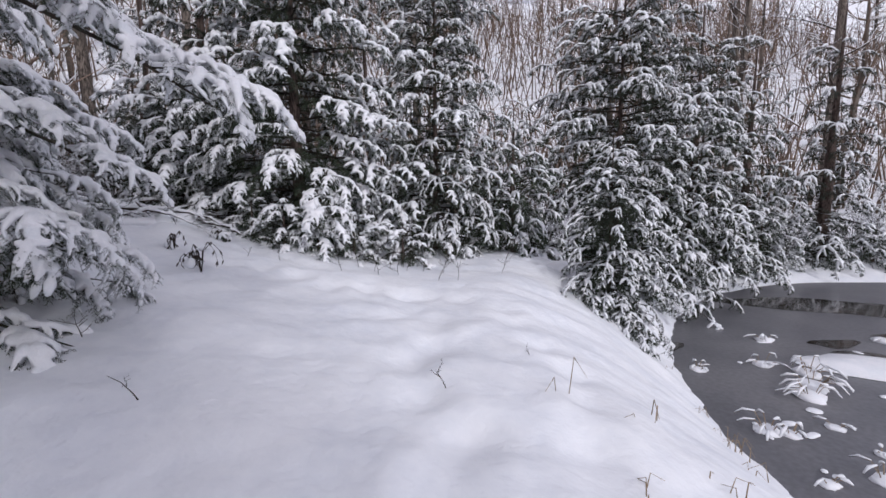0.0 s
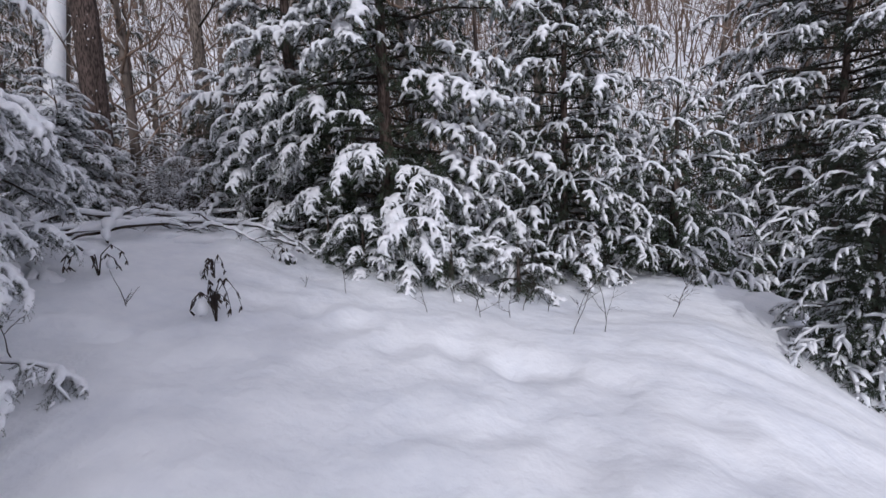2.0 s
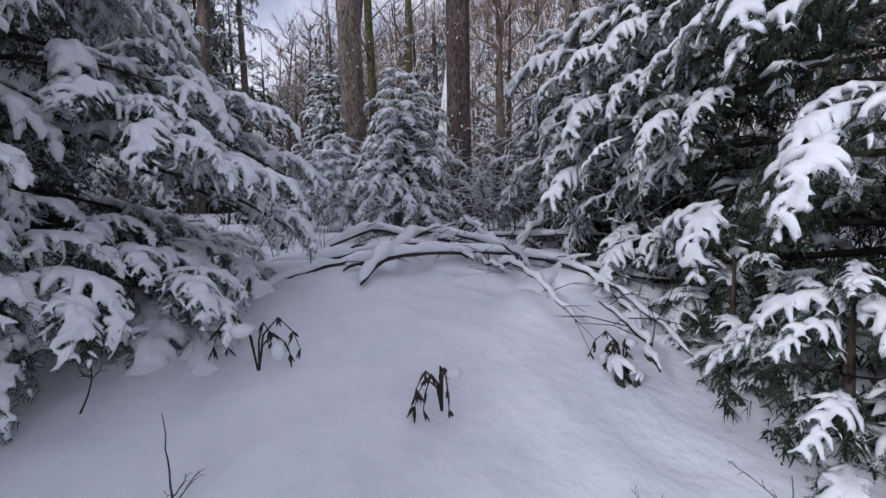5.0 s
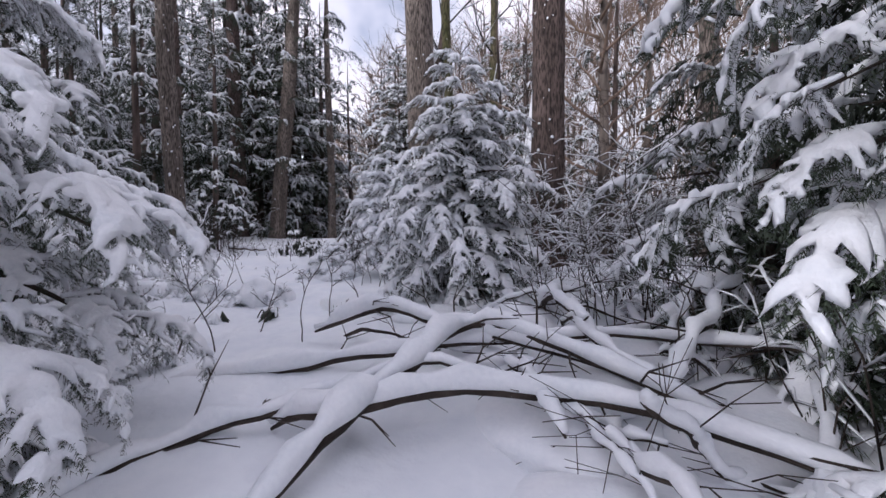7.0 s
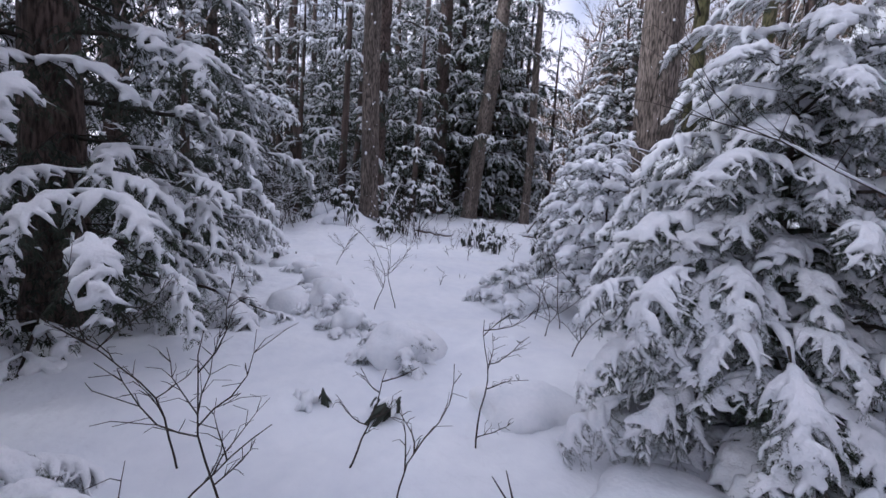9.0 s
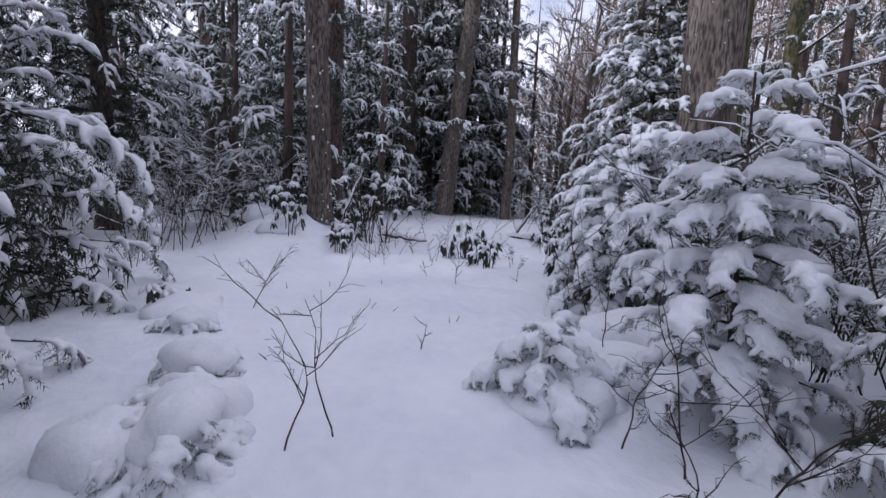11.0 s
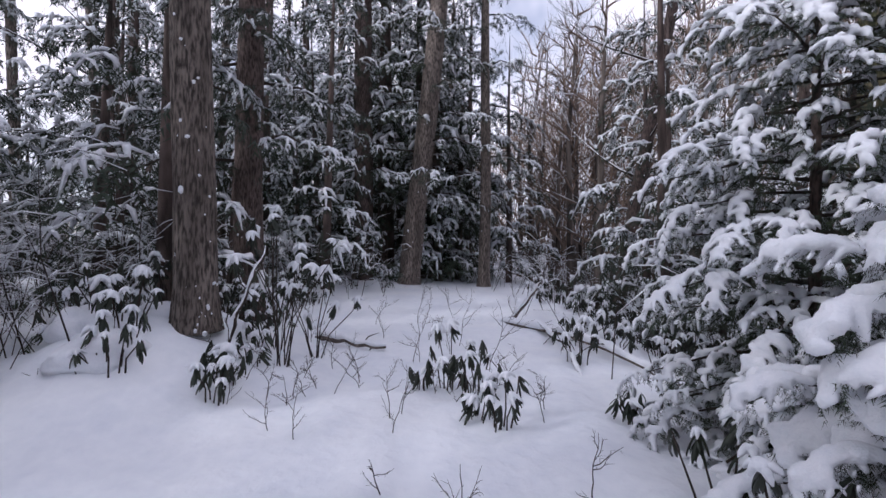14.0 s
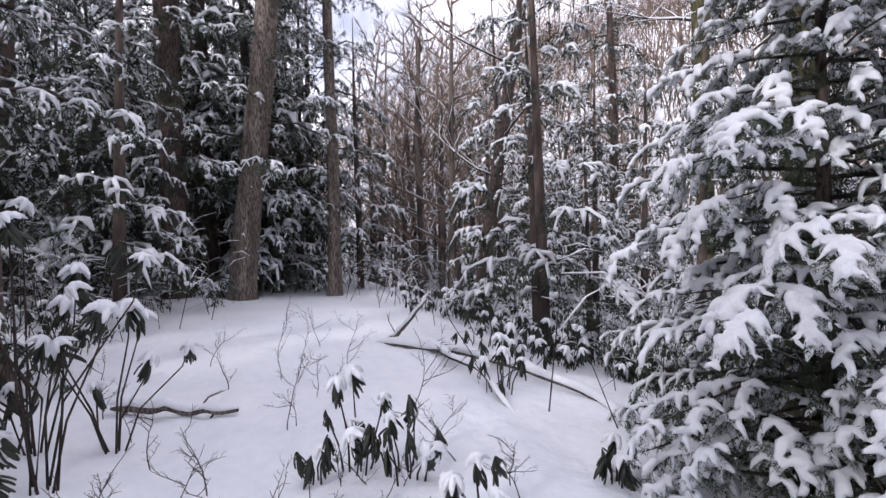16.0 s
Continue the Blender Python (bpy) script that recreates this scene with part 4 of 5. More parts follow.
PILE = "fallen dark branch under a thick ridge of snow"
for i, (pts, r, snow) in enumerate((
    (((-4.75, 5.45, 1.08), (-5.1, 5.72, 1.2), (-5.4, 6.05, 1.29), (-5.68, 6.45, 1.36), (-5.2, 6.8, 1.27), (-4.6, 7.15, 1.1)), 0.034, 0.075),
    (((-5.3, 5.45, 1.12), (-5.2, 5.75, 1.19), (-5.16, 6.26, 1.22), (-4.77, 6.84, 1.18), (-4.36, 7.12, 1.12), (-3.8, 7.5, 1.05)), 0.03, 0.07),
    (((-6.4, 5.6, 1.2), (-6.2, 5.95, 1.36), (-5.85, 6.3, 1.33), (-5.35, 6.8, 1.25), (-4.9, 7.2, 1.15)), 0.026, 0.065),
    (((-4.95, 6.95, 1.2), (-5.2, 7.4, 1.42), (-5.5, 8.05, 1.68)), 0.026, 0.05),
    (((-4.7, 4.6, 1.02), (-5.15, 5.05, 1.12), (-5.28, 5.46, 1.18), (-5.35, 6.0, 1.28), (-5.15, 6.5, 1.2)), 0.024, 0.045),
    (((-6.6, 7.2, 1.2), (-6.0, 7.05, 1.42), (-5.5, 6.95, 1.34), (-4.9, 7.0, 1.15)), 0.026, 0.06),
    (((-5.9, 4.9, 1.12), (-5.85, 5.6, 1.18), (-5.75, 6.3, 1.24), (-5.4, 7.2, 1.3), (-4.7, 7.9, 1.3)), 0.026, 0.06),
    (((-6.3, 5.9, 1.12), (-5.9, 6.25, 1.2), (-5.6, 6.6, 1.16)), 0.018, 0.03),
    (((-4.1, 6.6, 1.0), (-4.4, 7.0, 1.1), (-4.9, 7.7, 1.3), (-5.3, 8.2, 1.45)), 0.02, 0.045),
)):
    fallen_branch(pts, r, snow, 200 + i, PILE, 9)
heap = random.Random(21)
for i in range(22):
    x, y, a = heap.uniform(-6.2, -4.3), heap.uniform(6.2, 8.1), heap.uniform(0, 6.28)
    long, z = heap.uniform(0.5, 1.2), heap.uniform(0.02, 0.2)
    run = [(x + math.cos(a) * long * t, y + math.sin(a) * long * t * 0.8, ground(x + math.cos(a) * long * t, y + math.sin(a) * long * t * 0.8) + z * (1 - 0.6 * t) + 0.1 * math.sin(3 * t + i)) for t in (0, 0.35, 0.7, 1)]
    if all(off_walk(p[0], p[1]) > 0.5 for p in run):
        fallen_branch(run, heap.uniform(0.010, 0.018), heap.uniform(0.022, 0.045), 270 + i, "thin fallen branch lined with snow in the heap", 6)
fallen_branch(((-6.5, 5.75, 1.13), (-6.35, 5.95, 1.22), (-6.1, 6.15, 1.2), (-5.9, 6.4, 1.1)), 0.016, 0, 231, "bare crooked dark stick on the snow", 2, "fallen_stick")
fallen_branch(((-16.35, 3.05, ground(-16.3, 3.0) + 0.05), (-16.2, 3.5, ground(-16.2, 3.5) + 0.08), (-16.0, 4.05, ground(-16, 4) + 0.07)), 0.05, 0.07, 232, "short fallen log topped with snow", 2, "log", "log", BARK)
fallen_branch(((-18.2, 5.7, 1.28), (-17.2, 6.25, 1.36), (-16.29, 6.72, 1.35), (-15.1, 7.04, 1.28), (-14.2, 6.85, 1.12)), 0.04, 0.085, 233, "long fallen limb topped with snow", 10, mat=BARK)
fallen_branch(((-18.3, 5.75, 1.1), (-17.8, 6.05, 1.6), (-17.34, 6.25, 2.06)), 0.04, 0.055, 234, "broken limb standing at a slant with snow", 2, mat=BARK)
fallen_branch(((-17.9, 6.6, 1.2), (-16.9, 6.3, 1.35), (-16.0, 6.35, 1.38), (-15.2, 6.3, 1.2)), 0.03, 0.05, 235, PILE, 5)
fallen_branch(((-15.2, -1.9, 1.38), (-14.95, -1.2, 1.4), (-14.7, -0.3, 1.34)), 0.03, 0.03, 236, PILE, 4)
fallen_branch(((-17.5, -2.2, 1.6), (-16.6, -1.0, 1.72), (-15.9, 0.2, 1.55)), 0.03, 0.05, 237, PILE, 8)
fallen_branch(((-13.9, 1.2, 1.3), (-14.05, 1.75, 1.42), (-14.25, 2.3, 1.5), (-14.5, 2.8, 1.52)), 0.018, 0.03, 238, PILE, 4)
fallen_branch(((-11.7, 6.6, 1.7), (-11.3, 6.55, 2.05), (-10.9, 6.75, 2.35), (-10.7, 7.2, 2.75)), 0.022, 0.035, 239, "slanting broken limb lined with snow", 5)
fallen_branch(((-3.0, 6.35, 0.85), (-3.3, 6.55, 0.93), (-3.75, 6.75, 0.98)), 0.02, 0.025, 240, "short broken branch poking out of the snow", 5)
fallen_branch(((-3.6, 6.9, 0.92), (-4.1, 7.1, 1.02), (-4.6, 7.0, 1.05)), 0.018, 0.03, 241, PILE, 6)


# ---- bare saplings and sticks ----
def sapling(x, y, h, seed, forks=4, lean=(0, 0), r=0.0048, snow=0.0, name="sapling", label="thin bare dark sapling standing in the snow"):
    rng = random.Random(seed)
    ob = thing(name, label, "sapling", pose(x, y, ground(x, y) + ragged(x, y) - 0.03))
    k = 10
    line, p = [], Vector((0, 0, 0))
    d = Vector((lean[0] + rng.uniform(-0.2, 0.2), lean[1] + rng.uniform(-0.2, 0.2), 1))
    for i in range(k):
        line.append(p)
        d = d + Vector((rng.uniform(-0.28, 0.28) + lean[0] * 0.2, rng.uniform(-0.28, 0.28) + lean[1] * 0.2, 0))
        p = p + d.normalized() * (h / (k - 1))
    b = Build()
    b.tube([tuple(q) for q in line], [r * (1 - 0.7 * i / (k - 1)) for i in range(k)], 5)
    part("stem", b.mesh("stem", WOOD), ob)
    for i in range(forks):
        t = rng.uniform(0.12, 0.92) * (k - 1)
        q = line[int(t)].lerp(line[min(int(t) + 1, k - 1)], t - int(t))
        a = rng.uniform(0, 6.283)
        long = h * rng.uniform(0.25, 0.6)
        e = Vector((math.cos(a), math.sin(a), rng.uniform(0.2, 1.2))).normalized()
        w = Build()
        pts = [q]
        for j in range(5):
            e = (e + Vector((rng.uniform(-0.35, 0.35), rng.uniform(-0.35, 0.35), rng.uniform(-0.1, 0.3)))).normalized()
            pts.append(pts[-1] + e * long / 5)
        w.tube([tuple(v) for v in pts], [r * 0.6, r * 0.5, r * 0.45, r * 0.35, r * 0.25, 0.001], 4)
        for j in (1, 2, 3, 4):
            for _ in range(2 if forks > 5 else 1):
                a2 = a + rng.choice((-1, 1)) * rng.uniform(0.5, 1.2)
                f = Vector((math.cos(a2), math.sin(a2), rng.uniform(0.1, 1.0))).normalized() * long * rng.uniform(0.15, 0.4)
                g2 = pts[j] + f * 0.5 + Vector((rng.uniform(-0.08, 0.08), rng.uniform(-0.08, 0.08), 0.05)) * long
                w.tube([tuple(pts[j]), tuple(g2), tuple(pts[j] + f)], [r * 0.35, r * 0.25, 0.0008], 3)
        part("branch", w.mesh("branch", WOOD), ob)
        if snow and rng.random() < 0.7:
            s = Build()
            e2 = snow * rng.uniform(0.6, 1.2)
            s.tube([tuple(v + Vector((0, 0, e2 * 0.6))) for v in pts[:3]], [e2 * 0.6, e2, e2 * 0.4], 5, 0, 0.7)
            part("snow_cap", s.mesh("snow_cap", PACK), ob, "thin line of snow")
    return ob


rng = random.Random(12)
for i, (x, y, h, f) in enumerate((
    (-6.36, 5.02, 0.72, 5), (-6.2, 4.86, 0.6, 4), (-6.7, 4.56, 0.75, 5), (-6.87, 5.18, 0.5, 4), (-7.16, 5.68, 0.62, 5), (-6.44, 5.51, 0.5, 2),
    (-9.05, 4.52, 0.72, 3), (-9.22, 4.68, 0.7, 4), (-10.92, 3.3, 0.6, 6), (-10.3, 4.9, 0.22, 2), (-12.4, 4.97, 0.42, 4), (-12.9, 4.55, 0.25, 3),
    (-11.1, 6.2, 1.3, 6), (-11.5, 6.05, 0.8, 6), (-14.8, 4.0, 0.5, 4), (-13.9, 4.44, 0.42, 4), (-15.6, 4.45, 0.8, 5), (-16.2, 3.05, 0.55, 4), (-15.3, 3.6, 0.5, 4),
    (-9.35, 5.98, 0.6, 4), (-9.2, 6.2, 0.8, 5), (-8.9, 6.35, 0.85, 5), (-10.6, 6.2, 0.8, 5), (-15.0, 5.3, 0.9, 4), (-16.4, 5.0, 0.7, 4), (-17.0, 4.4, 0.7, 4), (-18.0, 4.9, 0.6, 4),
    (-8.9, 6.05, 0.5, 4), (-8.3, 6.2, 0.6, 4), (-12.9, 5.7, 0.4, 4), (-14.4, 3.5, 0.4, 4), (-17.8, 3.6, 0.5, 4), (-16.8, 3.9, 0.5, 3),
)):
    sapling(x, y, h, 300 + i, f + 1)
for i, (x, y, h, f) in enumerate((
    (-1.38, 5.9, 0.42, 3), (-0.9, 6.1, 0.5, 4), (-2.2, 5.87, 0.42, 2), (0.22, 6.1, 1.1, 6), (-0.05, 5.95, 0.65, 3), (0.93, 7.0, 0.8, 9), (-2.6, 5.75, 0.2, 2),
    (-0.55, 6.5, 0.7, 5), (-0.8, 6.55, 0.8, 5), (-0.3, 6.6, 0.7, 5), (-1.0, 6.3, 0.6, 5), (0.0, 6.75, 0.5, 5), (-1.25, 6.4, 0.6, 4), (-0.65, 6.3, 0.4, 5),
    (0.1, 2.75, 0.18, 3), (0.77, 3.42, 0.14, 0), (-3.19, 4.41, 0.32, 2), (-3.75, 4.05, 0.3, 3), (-1.5, 2.15, 0.24, 0), (-2.9, 3.55, 0.3, 2), (-2.3, 2.75, 0.25, 3),
)):
    sapling(x, y, h, 340 + i, f + 1, r=0.004)
for i, (x, y) in enumerate(((-11.22, 4.48), (-11.1, 5.08), (-11.05, 5.02), (-11.2, 4.3), (-12.0, 3.6), (-12.3, 4.1), (-11.8, 3.2), (-9.9, 4.0))):
    sapling(x, y, 0.10, 370 + i, 0, name="twig_stub", label="tiny dark twig poking through the snow")
for i, (x, y, h) in enumerate(((-5.75, 7.6, 1.4), (-6.0, 7.8, 1.6), (-5.4, 7.9, 1.4), (-6.2, 7.6, 1.2), (-8.4, 7.9, 1.9), (-6.6, 7.7, 1.8), (-10.4, 7.2, 1.9), (-11.0, 7.4, 2.2), (-10.0, 7.6, 1.8))):
    sapling(x, y, h, 380 + i, 8, (0.25 * math.sin(i), -0.35), 0.0045, 0.009, "shrub", "arching leafless shrub lined with snow")


# ---- bent weeds under snow ----
def bent_weed(x, y, h, seed, label="bent dry weed weighed down by a lump of snow"):
    rng = random.Random(seed)
    ob = thing("weed", label, "weed", pose(x, y, ground(x, y) + ragged(x, y) - 0.02, 0, 0, rng.uniform(0, 360)))
    for i in range(5):
        a = rng.uniform(0, 6.283)
        w = Build()
        out = Vector((math.cos(a), math.sin(a), 0))
        k = h * rng.uniform(0.6, 1.1)
        pts = [Vector((0, 0, 0)), Vector((0, 0, k * 0.7)) + out * k * 0.12, Vector((0, 0, k)) + out * k * 0.4, Vector((0, 0, k * 0.75)) + out * k * 0.65, Vector((0, 0, k * 0.45)) + out * k * 0.75]
        w.tube([tuple(v) for v in pts], [0.005, 0.005, 0.004, 0.003, 0.002], 4)
        for q in pts[2:]:
            for _ in range(3):
                e = Vector((rng.uniform(-1, 1), rng.uniform(-1, 1), -1.3)).normalized() * rng.uniform(0.03, 0.07)
                w.tube([tuple(q), tuple(q + e * 0.5), tuple(q + e)], [0.003, 0.006, 0.002], 4)
        part("stem", w.mesh("stem", WOOD), ob)
    for at, size in (((0.06, 0.0, h * 0.75), (0.2, 0.14, 0.1)), ((-0.08, 0.05, h * 0.35), (0.14, 0.11, 0.16))):
        s = Build()
        s.lump(at, h * size[0], h * size[1], h * size[2], rng, 0.4, 7, 10)
        part("snow_cap", s.mesh("snow_cap", PACK), ob, "lump of snow")


bent_weed(-2.55, 4.58, 0.36, 1)
bent_weed(-2.75, 4.75, 0.22, 2)
bent_weed(-3.35, 5.4, 0.24, 3)
bent_weed(-3.3, 6.45, 0.2, 4)
bent_weed(-3.85, 4.7, 0.3, 6)


# ---- rhododendrons ----
def leaf_mesh(seed):
    """One drooping, curled, leathery leaf hanging from its stalk."""
    rng = random.Random(seed)
    b = Build()
    n = 5
    for i in range(n + 1):
        t = i / n
        w = 0.019 * math.sin(math.pi * (0.08 + 0.88 * t)) ** 0.8
        x, z = 0.035 * t + 0.022 * math.sin(t * 2.5), -0.175 * t + 0.006
        b.v += [(x, -w, z - 0.35 * w), (x + 0.012, 0, z + 0.002), (x, w, z - 0.35 * w)]
    for i in range(n):
        a = 3 * i
        b.face((a, a + 1, a + 4, a + 3))
        b.face((a + 1, a + 2, a + 5, a + 4))
    return b.mesh("leaf", LEAF)


LEAVES = [leaf_mesh(i) for i in range(2)]
LEAF_ARRAYS = mesh_arrays(LEAVES[0])


def cap_mesh(seed, wide=0.06):
    rng = random.Random(seed)
    b = Build()
    b.lump((0, 0, 0.016), wide * 0.8, wide * 0.62, wide * 0.45, rng, 0, 6, 10, 0, 0.1)
    for i in range(5):
        a = i * 1.26 + rng.uniform(-0.4, 0.4)
        c, s, e = math.cos(a), math.sin(a), wide * rng.uniform(0.9, 1.5)
        b.tube([(c * 0.01, s * 0.01, 0.02), (c * e * 0.5, s * e * 0.5, 0.016), (c * e * 0.85, s * e * 0.85, -0.02), (c * e, s * e, -0.05)], [0.02, 0.026, 0.02, 0.006], 6, 0, 0.85, 0.1, rng)
    return b.mesh("snow_cap", PACK)


CAPS = [cap_mesh(60 + i, 0.055 + 0.012 * i) for i in range(4)]


def rhododendron(x, y, h, whorls, seed, spread=0.28, snow=0.6, label="rhododendron with drooping curled leaves under caps of snow", big=1.0, far=False):
    rng = random.Random(seed)
    ob = thing("rhododendron", label, "shrub", pose(x, y, ground(x, y) - 0.03))
    joined = Build()
    whorls = int(whorls * (1.5 if h < 1 else 1.0))
    for i in range(whorls):
        a = i * 2.4 + rng.uniform(-0.4, 0.4)
        k = (i + 0.6) / whorls
        q = Vector((math.cos(a) * spread * math.sqrt(k), math.sin(a) * spread * math.sqrt(k), h * rng.uniform(0.35, 1.1)))
        st = Build()
        root = 0.12 if h > 1 else 0.5
        st.tube([(q.x * root, q.y * root, -0.02), (q.x * (root + 0.1) + 0.05 * h * rng.uniform(-1, 1), q.y * (root + 0.1) + 0.05 * h * rng.uniform(-1, 1), q.z * 0.4), (q.x * 0.9, q.y * 0.9, q.z * 0.8), tuple(q)], [0.008, 0.0065, 0.005, 0.004], 5)
        if not far:
            part("stem", st.mesh("stem", WOOD), ob)
        else:
            n0 = len(joined.v)
            joined.v += st.v
            joined.f += [tuple(k2 + n0 for k2 in fc) for fc in st.f]
            joined.s += [1] * len(st.f)
        n = rng.randrange(9, 14)
        nod = pose(0, 0, 0, rng.uniform(-32, 32), rng.uniform(-32, 32), 0)
        for j in range(n):
            s = big * rng.uniform(0.38, 0.82)
            m = Matrix.Translation(q + Vector((0, 0, rng.uniform(-0.07, 0.02)))) @ nod @ pose(0, 0, 0, rng.uniform(-10, 10), rng.uniform(-10, 16), 360 * j / n + rng.uniform(-40, 40)) @ Matrix.Diagonal((s, s, s, 1))
            if far:
                lv, lf, ls = LEAF_ARRAYS
                n0 = len(joined.v)
                joined.v += (lv @ np.array(m.to_3x3()).T + np.array(m.translation)).tolist()
                joined.f += [tuple(k2 + n0 for k2 in fc) for fc in lf]
                joined.s += ls
                continue
            part("leaf", LEAVES[rng.randrange(2)], ob, "", m)
        if rng.random() < snow:
            s = big * rng.uniform(0.45, 1.05)
            part("snow_cap", CAPS[rng.randrange(4)], ob, "cap of snow", Matrix.Translation(q) @ nod @ pose(0, 0, 0, 0, 0, rng.uniform(0, 360)) @ Matrix.Diagonal((s, s * rng.uniform(0.7, 1.2), s * 1.15, 1)))
    if far:
        part("foliage", joined.mesh("foliage", LEAF, WOOD), ob)["kind"] = "stuff"
    return ob


for i, (x, y, h, n, sp) in enumerate((
    (-13.85, 5.3, 0.38, 5, 0.16), (-14.55, 5.15, 0.5, 7, 0.25), (-14.85, 4.9, 0.55, 7, 0.25), (-14.8, 4.6, 0.3, 3, 0.12), (-14.0, 5.1, 0.3, 3, 0.12),
    (-14.05, 2.1, 0.45, 7, 0.3), (-14.36, 2.87, 0.4, 6, 0.2), (-14.7, 1.5, 0.55, 8, 0.35), (-15.0, 0.9, 0.5, 8, 0.35), (-14.5, 1.9, 0.5, 7, 0.3), (-15.4, 2.75, 0.35, 6, 0.25), (-14.9, 2.9, 0.3, 4, 0.2),
    (-14.1, 2.95, 0.35, 4, 0.15), (-15.3, 1.8, 0.6, 8, 0.35), (-15.2, 2.3, 0.5, 6, 0.3), (-14.02, 6.32, 0.3, 4, 0.12), (-15.7, 6.4, 0.45, 7, 0.3), (-16.3, 7.0, 0.5, 7, 0.35),
    (-7.32, 4.8, 0.1, 2, 0.08), (-7.33, 5.22, 0.1, 2, 0.08),
    (-12.15, 6.35, 0.6, 8, 0.4), (-11.8, 6.5, 0.5, 6, 0.3), (-12.6, 6.3, 0.55, 7, 0.35), (-10.9, 2.6, 0.2, 4, 0.2), (-11.3, 6.7, 0.4, 5, 0.25), (-3.2, 6.4, 0.14, 2, 0.1),
)):
    rhododendron(x, y, h, n, 400 + i, sp, far=off_walk(x, y) > 1.9)
tall = rhododendron(-15.0, 3.15, 1.5, 8, 450, 0.55, 0.95, "tall leggy rhododendron hung with curled leaves and snow", 1.15)
rhododendron(-15.6, 3.3, 1.2, 7, 451, 0.5, 0.9, "tall leggy rhododendron hung with curled leaves and snow", 1.1)
rhododendron(-15.5, 2.9, 1.8, 7, 452, 0.55, 0.8, "tall leggy rhododendron hung with curled leaves and snow", 1.15)
fallen_branch(((-14.75, 2.55, 1.15), (-14.72, 2.75, 1.7), (-14.62, 2.95, 2.15), (-14.7, 3.1, 2.6)), 0.026, 0.03, 260, "forked dead limb standing upright lined with snow", 4)
for i in range(34):
    rhododendron(-16.5 - 5.5 * rng.random(), 6.9 + 3.2 * rng.random(), 0.35 + 0.3 * rng.random(), 6, 470 + i, 0.35, 0.5, far=True)
for i in range(18):
    rhododendron(-16 - 4 * rng.random(), -0.5 + 2.6 * rng.random(), 0.4 + 0.4 * rng.random(), 6, 500 + i, 0.4, 0.6, far=True)
for i in range(30):
    x, y = -13.2 - 3.6 * rng.random(), 2.9 + 3.0 * rng.random()
    if off_walk(x, y) < 0.75:
        continue
    sapling(x, y, 0.2 + 0.3 * rng.random(), 700 + i, 3 + i % 4, (0.3 * math.sin(2.3 * i), 0.3 * math.cos(1.7 * i)), 0.0042, label="thin bare leaning twigs poking out of deep snow")


# snow mounds over low plants
def mound(x, y, rx, ry, rz, seed, turn=0.0, lift=0.0):
    r2 = random.Random(seed)
    b = Build()
    b.lump((0, 0, -rz * 0.2), rx, ry, rz, r2, 0, 14, 26, 0, 0.015)
    b.v = [tuple(Vector(v) * (1 + 0.42 * noise.noise(Vector((v[0] / rx * 1.4, v[1] / ry * 1.4, v[2] / rz + seed))))) for v in b.v]
    ob = new("snow_mound", b.mesh("snow_mound", PACK))
    ob.matrix_basis = pose(x, y, ground(x, y) + ragged(x, y) + lift, 0, 0, turn)
    tagged(ob, "soft mound of snow over a low plant", "snow mound")


for i, (x, y, rx, ry, rz) in enumerate(((-8.2, 5.05, 0.3, 0.26, 0.26), (-9.05, 4.0, 0.26, 0.22, 0.24), (-9.3, 4.0, 0.22, 0.2, 0.26), (-8.95, 3.8, 0.25, 0.2, 0.22), (-10.8, 2.75, 0.35, 0.3, 0.16), (-9.75, 5.75, 0.3, 0.26, 0.22), (-10.9, 6.5, 0.4, 0.3, 0.3), (-7.6, 5.9, 0.3, 0.25, 0.14), (-14.2, 1.9, 0.35, 0.3, 0.2), (-14.8, 1.3, 0.4, 0.3, 0.25), (-6.3, 6.9, 0.35, 0.25, 0.15), (-4.3, 6.9, 0.4, 0.25, 0.16), (-5.6, 7.2, 0.4, 0.3, 0.16), (-6.6, 7.5, 0.4, 0.3, 0.22), (-5.2, 6.5, 0.5, 0.3, 0.1), (-4.6, 6.6, 0.4, 0.3, 0.12), (-5.5, 6.9, 0.4, 0.35, 0.14), (-4.9, 7.3, 0.45, 0.3, 0.16), (-5.9, 6.5, 0.4, 0.25, 0.1), (-4.2, 7.3, 0.4, 0.3, 0.14), (-6.9, 6.5, 0.35, 0.25, 0.12), (2.2, 8.4, 0.5, 0.4, 0.15))):
    mound(x, y, rx, ry, rz, 600 + i, 40 * i)
for i, (x, y, rx, ry, rz, up) in enumerate(((-9.02, 4.08, 0.2, 0.16, 0.15, 0.14), (-9.28, 3.92, 0.19, 0.15, 0.13, 0.12), (-9.65, 3.74, 0.19, 0.15, 0.13, 0.12), (-8.05, 5.05, 0.22, 0.18, 0.15, 0.13), (-8.5, 4.5, 0.16, 0.13, 0.1, 0.07), (-10.4, 3.1, 0.22, 0.16, 0.1, 0.06))):
    mound(x, y, rx, ry, rz, 640 + i, 50 * i, up)


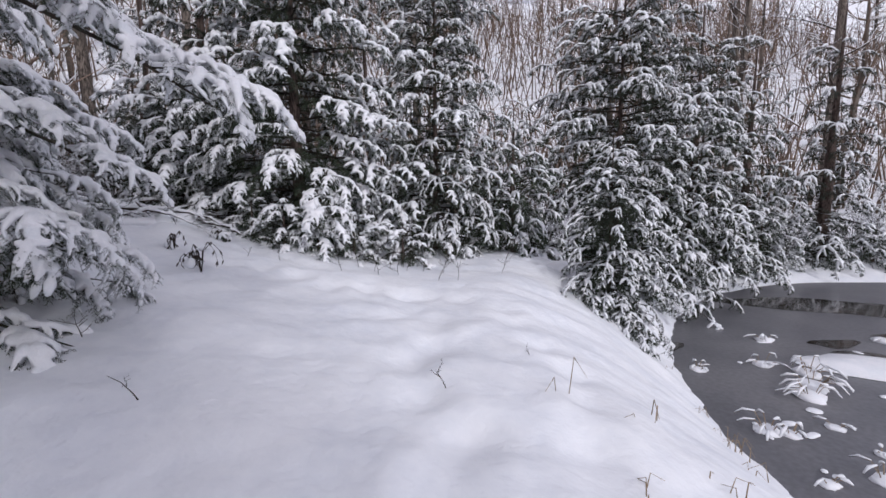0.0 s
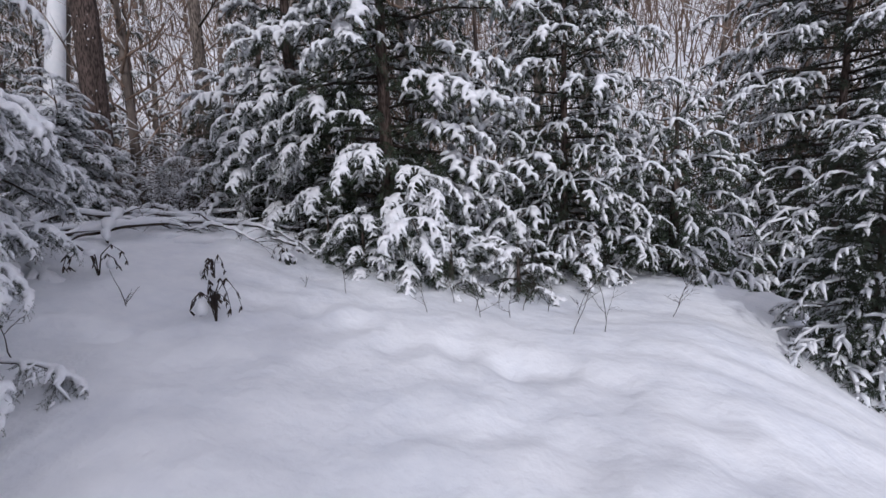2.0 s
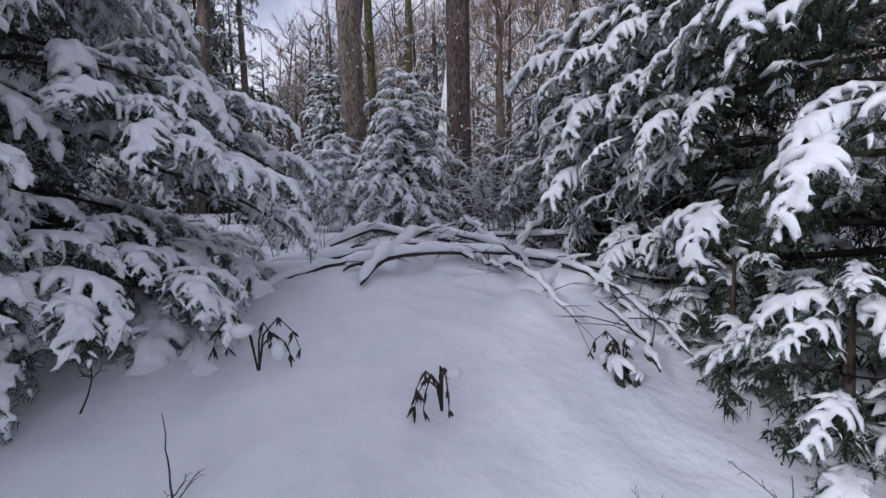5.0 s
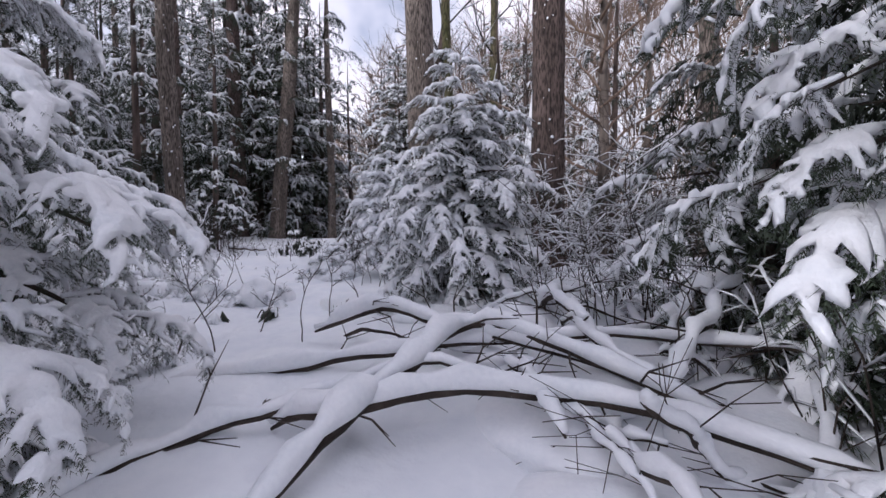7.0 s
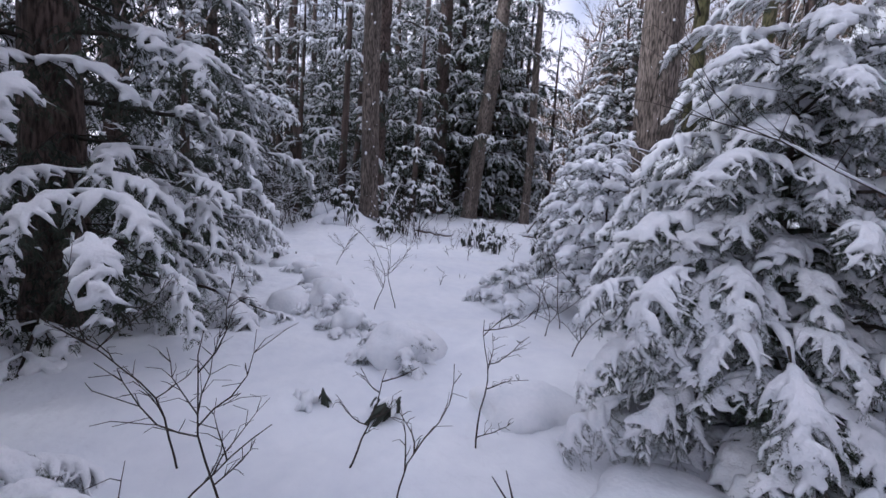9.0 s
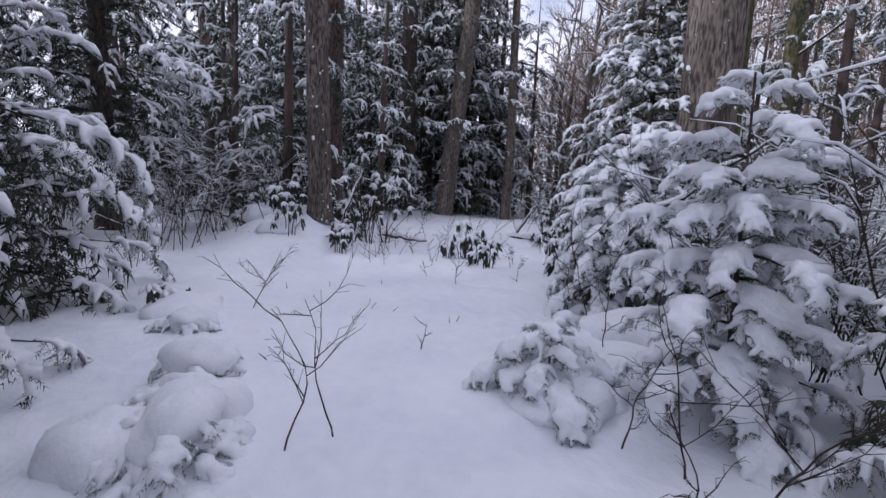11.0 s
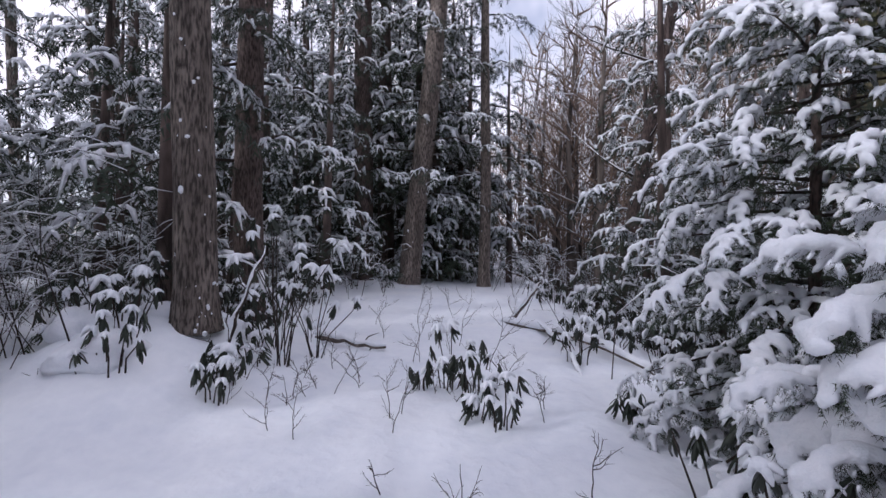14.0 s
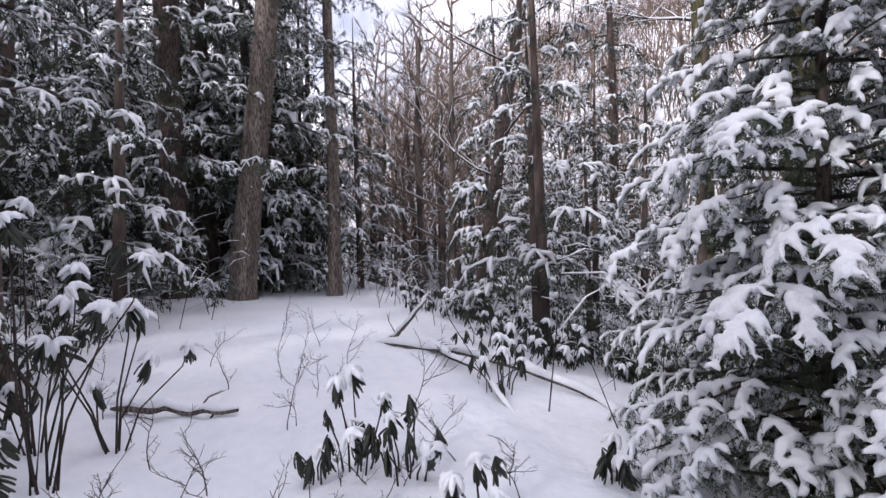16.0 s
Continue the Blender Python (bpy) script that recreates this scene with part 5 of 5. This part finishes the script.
# ---- pond edge: frosted tufts, floating snow, dry grass ----
def frosted_tuft(x, y, size, blades, seed):
    r2 = random.Random(seed)
    ob = thing("grass_tuft", "dead grass tuft crusted with snow in the pond", "grass", pose(x, y, LEVEL + 0.015, 0, 0, r2.uniform(0, 360)))
    base = Build()
    base.lump((0, 0, 0), size * 0.45, size * 0.38, size * 0.14, r2, 0, 5, 9, 0, 0.2)
    part("snow_base", base.mesh("snow_base", PACK), ob, "pat of snow")
    for i in range(blades):
        a = r2.uniform(0, 6.3)
        w, s = Build(), Build()
        out = Vector((math.cos(a), math.sin(a), 0)) * size * r2.uniform(0.3, 0.9)
        k = size * r2.uniform(0.12, 0.5)
        st = Vector((math.cos(a) * size * 0.1, math.sin(a) * size * 0.1, 0))
        pts = [st, st + out * 0.35 + Vector((0, 0, k)), st + out * 0.75 + Vector((0, 0, k * 0.85)), st + out + Vector((0, 0, k * 0.4))]
        w.tube([tuple(p) for p in pts], [0.006, 0.005, 0.004, 0.002], 4)
        part("blade", w.mesh("blade", GRASS), ob)
        e = 0.022 * r2.uniform(0.6, 1.3)
        s.tube([tuple(p + Vector((0, 0, e * 0.6))) for p in pts[1:]], [e * 0.5, e, e * 0.5], 6, 0, 0.75)
        part("snow_cap", s.mesh("snow_cap", PACK), ob, "crust of snow")


for i, (x, y, s, n) in enumerate(((5.5, 6.3, 0.6, 10), (5.8, 6.75, 0.5, 9), (5.2, 5.95, 0.5, 9), (3.99, 5.08, 0.4, 7), (4.2, 5.0, 0.3, 5), (4.15, 6.9, 0.3, 5), (5.33, 7.1, 0.4, 6), (3.9, 4.1, 0.25, 4), (4.5, 4.15, 0.35, 5), (6.2, 8.3, 0.4, 5), (4.86, 5.15, 0.25, 4), (7.2, 6.2, 0.5, 8), (4.9, 4.6, 0.2, 3), (8.4, 8.2, 0.5, 6))):
    frosted_tuft(x, y, s, n, 700 + i)


def floe(x, y, rx, ry, seed, high=0.07):
    r2 = random.Random(seed)
    b = Build()
    n = 22
    for ring, (k, z) in enumerate(((1.0, 0.0), (0.9, 0.6), (0.5, 1.0))):
        for i in range(n):
            a = 2 * math.pi * i / n
            q = k * (1 + 0.25 * noise.noise(Vector((math.cos(a) * 1.5, math.sin(a) * 1.5, seed))) + 0.12 * noise.noise(Vector((math.cos(a) * 5, math.sin(a) * 5, seed))))
            b.v.append((rx * q * math.cos(a), ry * q * math.sin(a), high * z))
    for ring in range(2):
        for i in range(n):
            p, q = ring * n + i, ring * n + (i + 1) % n
            b.face((p, q, q + n, p + n))
    b.face(tuple(2 * n + i for i in range(n)))
    ob = new("snow_patch", b.mesh("snow_patch", PACK))
    ob.matrix_basis = pose(x, y, LEVEL + 0.02, 0, 0, r2.uniform(-30, 30))
    tagged(ob, "flat patch of snow lying on the pond ice", "snow patch")


floe(7.4, 6.7, 1.5, 0.55, 1, 0.12)
floe(9.5, 7.2, 1.3, 0.4, 2, 0.08)
for i in range(26):
    floe(3.9 + 4.2 * rng.random() ** 1.3, 3.8 + 4.6 * rng.random(), 0.03 + 0.09 * rng.random() ** 2, 0.03 + 0.05 * rng.random(), 20 + i, 0.02)


def grass_blades(x, y, n, h, seed):
    r2 = random.Random(seed)
    ob = thing("dry_grass", "few bent dry grass stems at the snowy pond edge", "grass", pose(x, y, ground(x, y) + ragged(x, y) - 0.02))
    for i in range(n):
        a = r2.uniform(0, 6.3)
        out = Vector((math.cos(a), math.sin(a), 0)) * h * r2.uniform(0.5, 1.2)
        st = Vector((r2.uniform(-0.12, 0.12), r2.uniform(-0.12, 0.12), 0))
        w = Build()
        w.tube([tuple(st), tuple(st + out * 0.2 + Vector((0, 0, h * r2.uniform(0.5, 1)))), tuple(st + out + Vector((0, 0, h * r2.uniform(0.1, 0.5))))], [0.004, 0.003, 0.0015], 4)
        part("stem", w.mesh("stem", GRASS), ob)


for i, (x, y, n, h) in enumerate(((1.15, 1.9, 5, 0.16), (1.6, 2.15, 5, 0.14), (1.35, 2.7, 3, 0.12), (0.95, 2.9, 2, 0.25), (2.6, 3.6, 6, 0.2), (2.9, 4.2, 6, 0.2), (3.1, 5.0, 4, 0.16), (3.2, 6.0, 3, 0.15), (2.3, 2.9, 3, 0.14))):
    grass_blades(x, y, n, h, 800 + i)
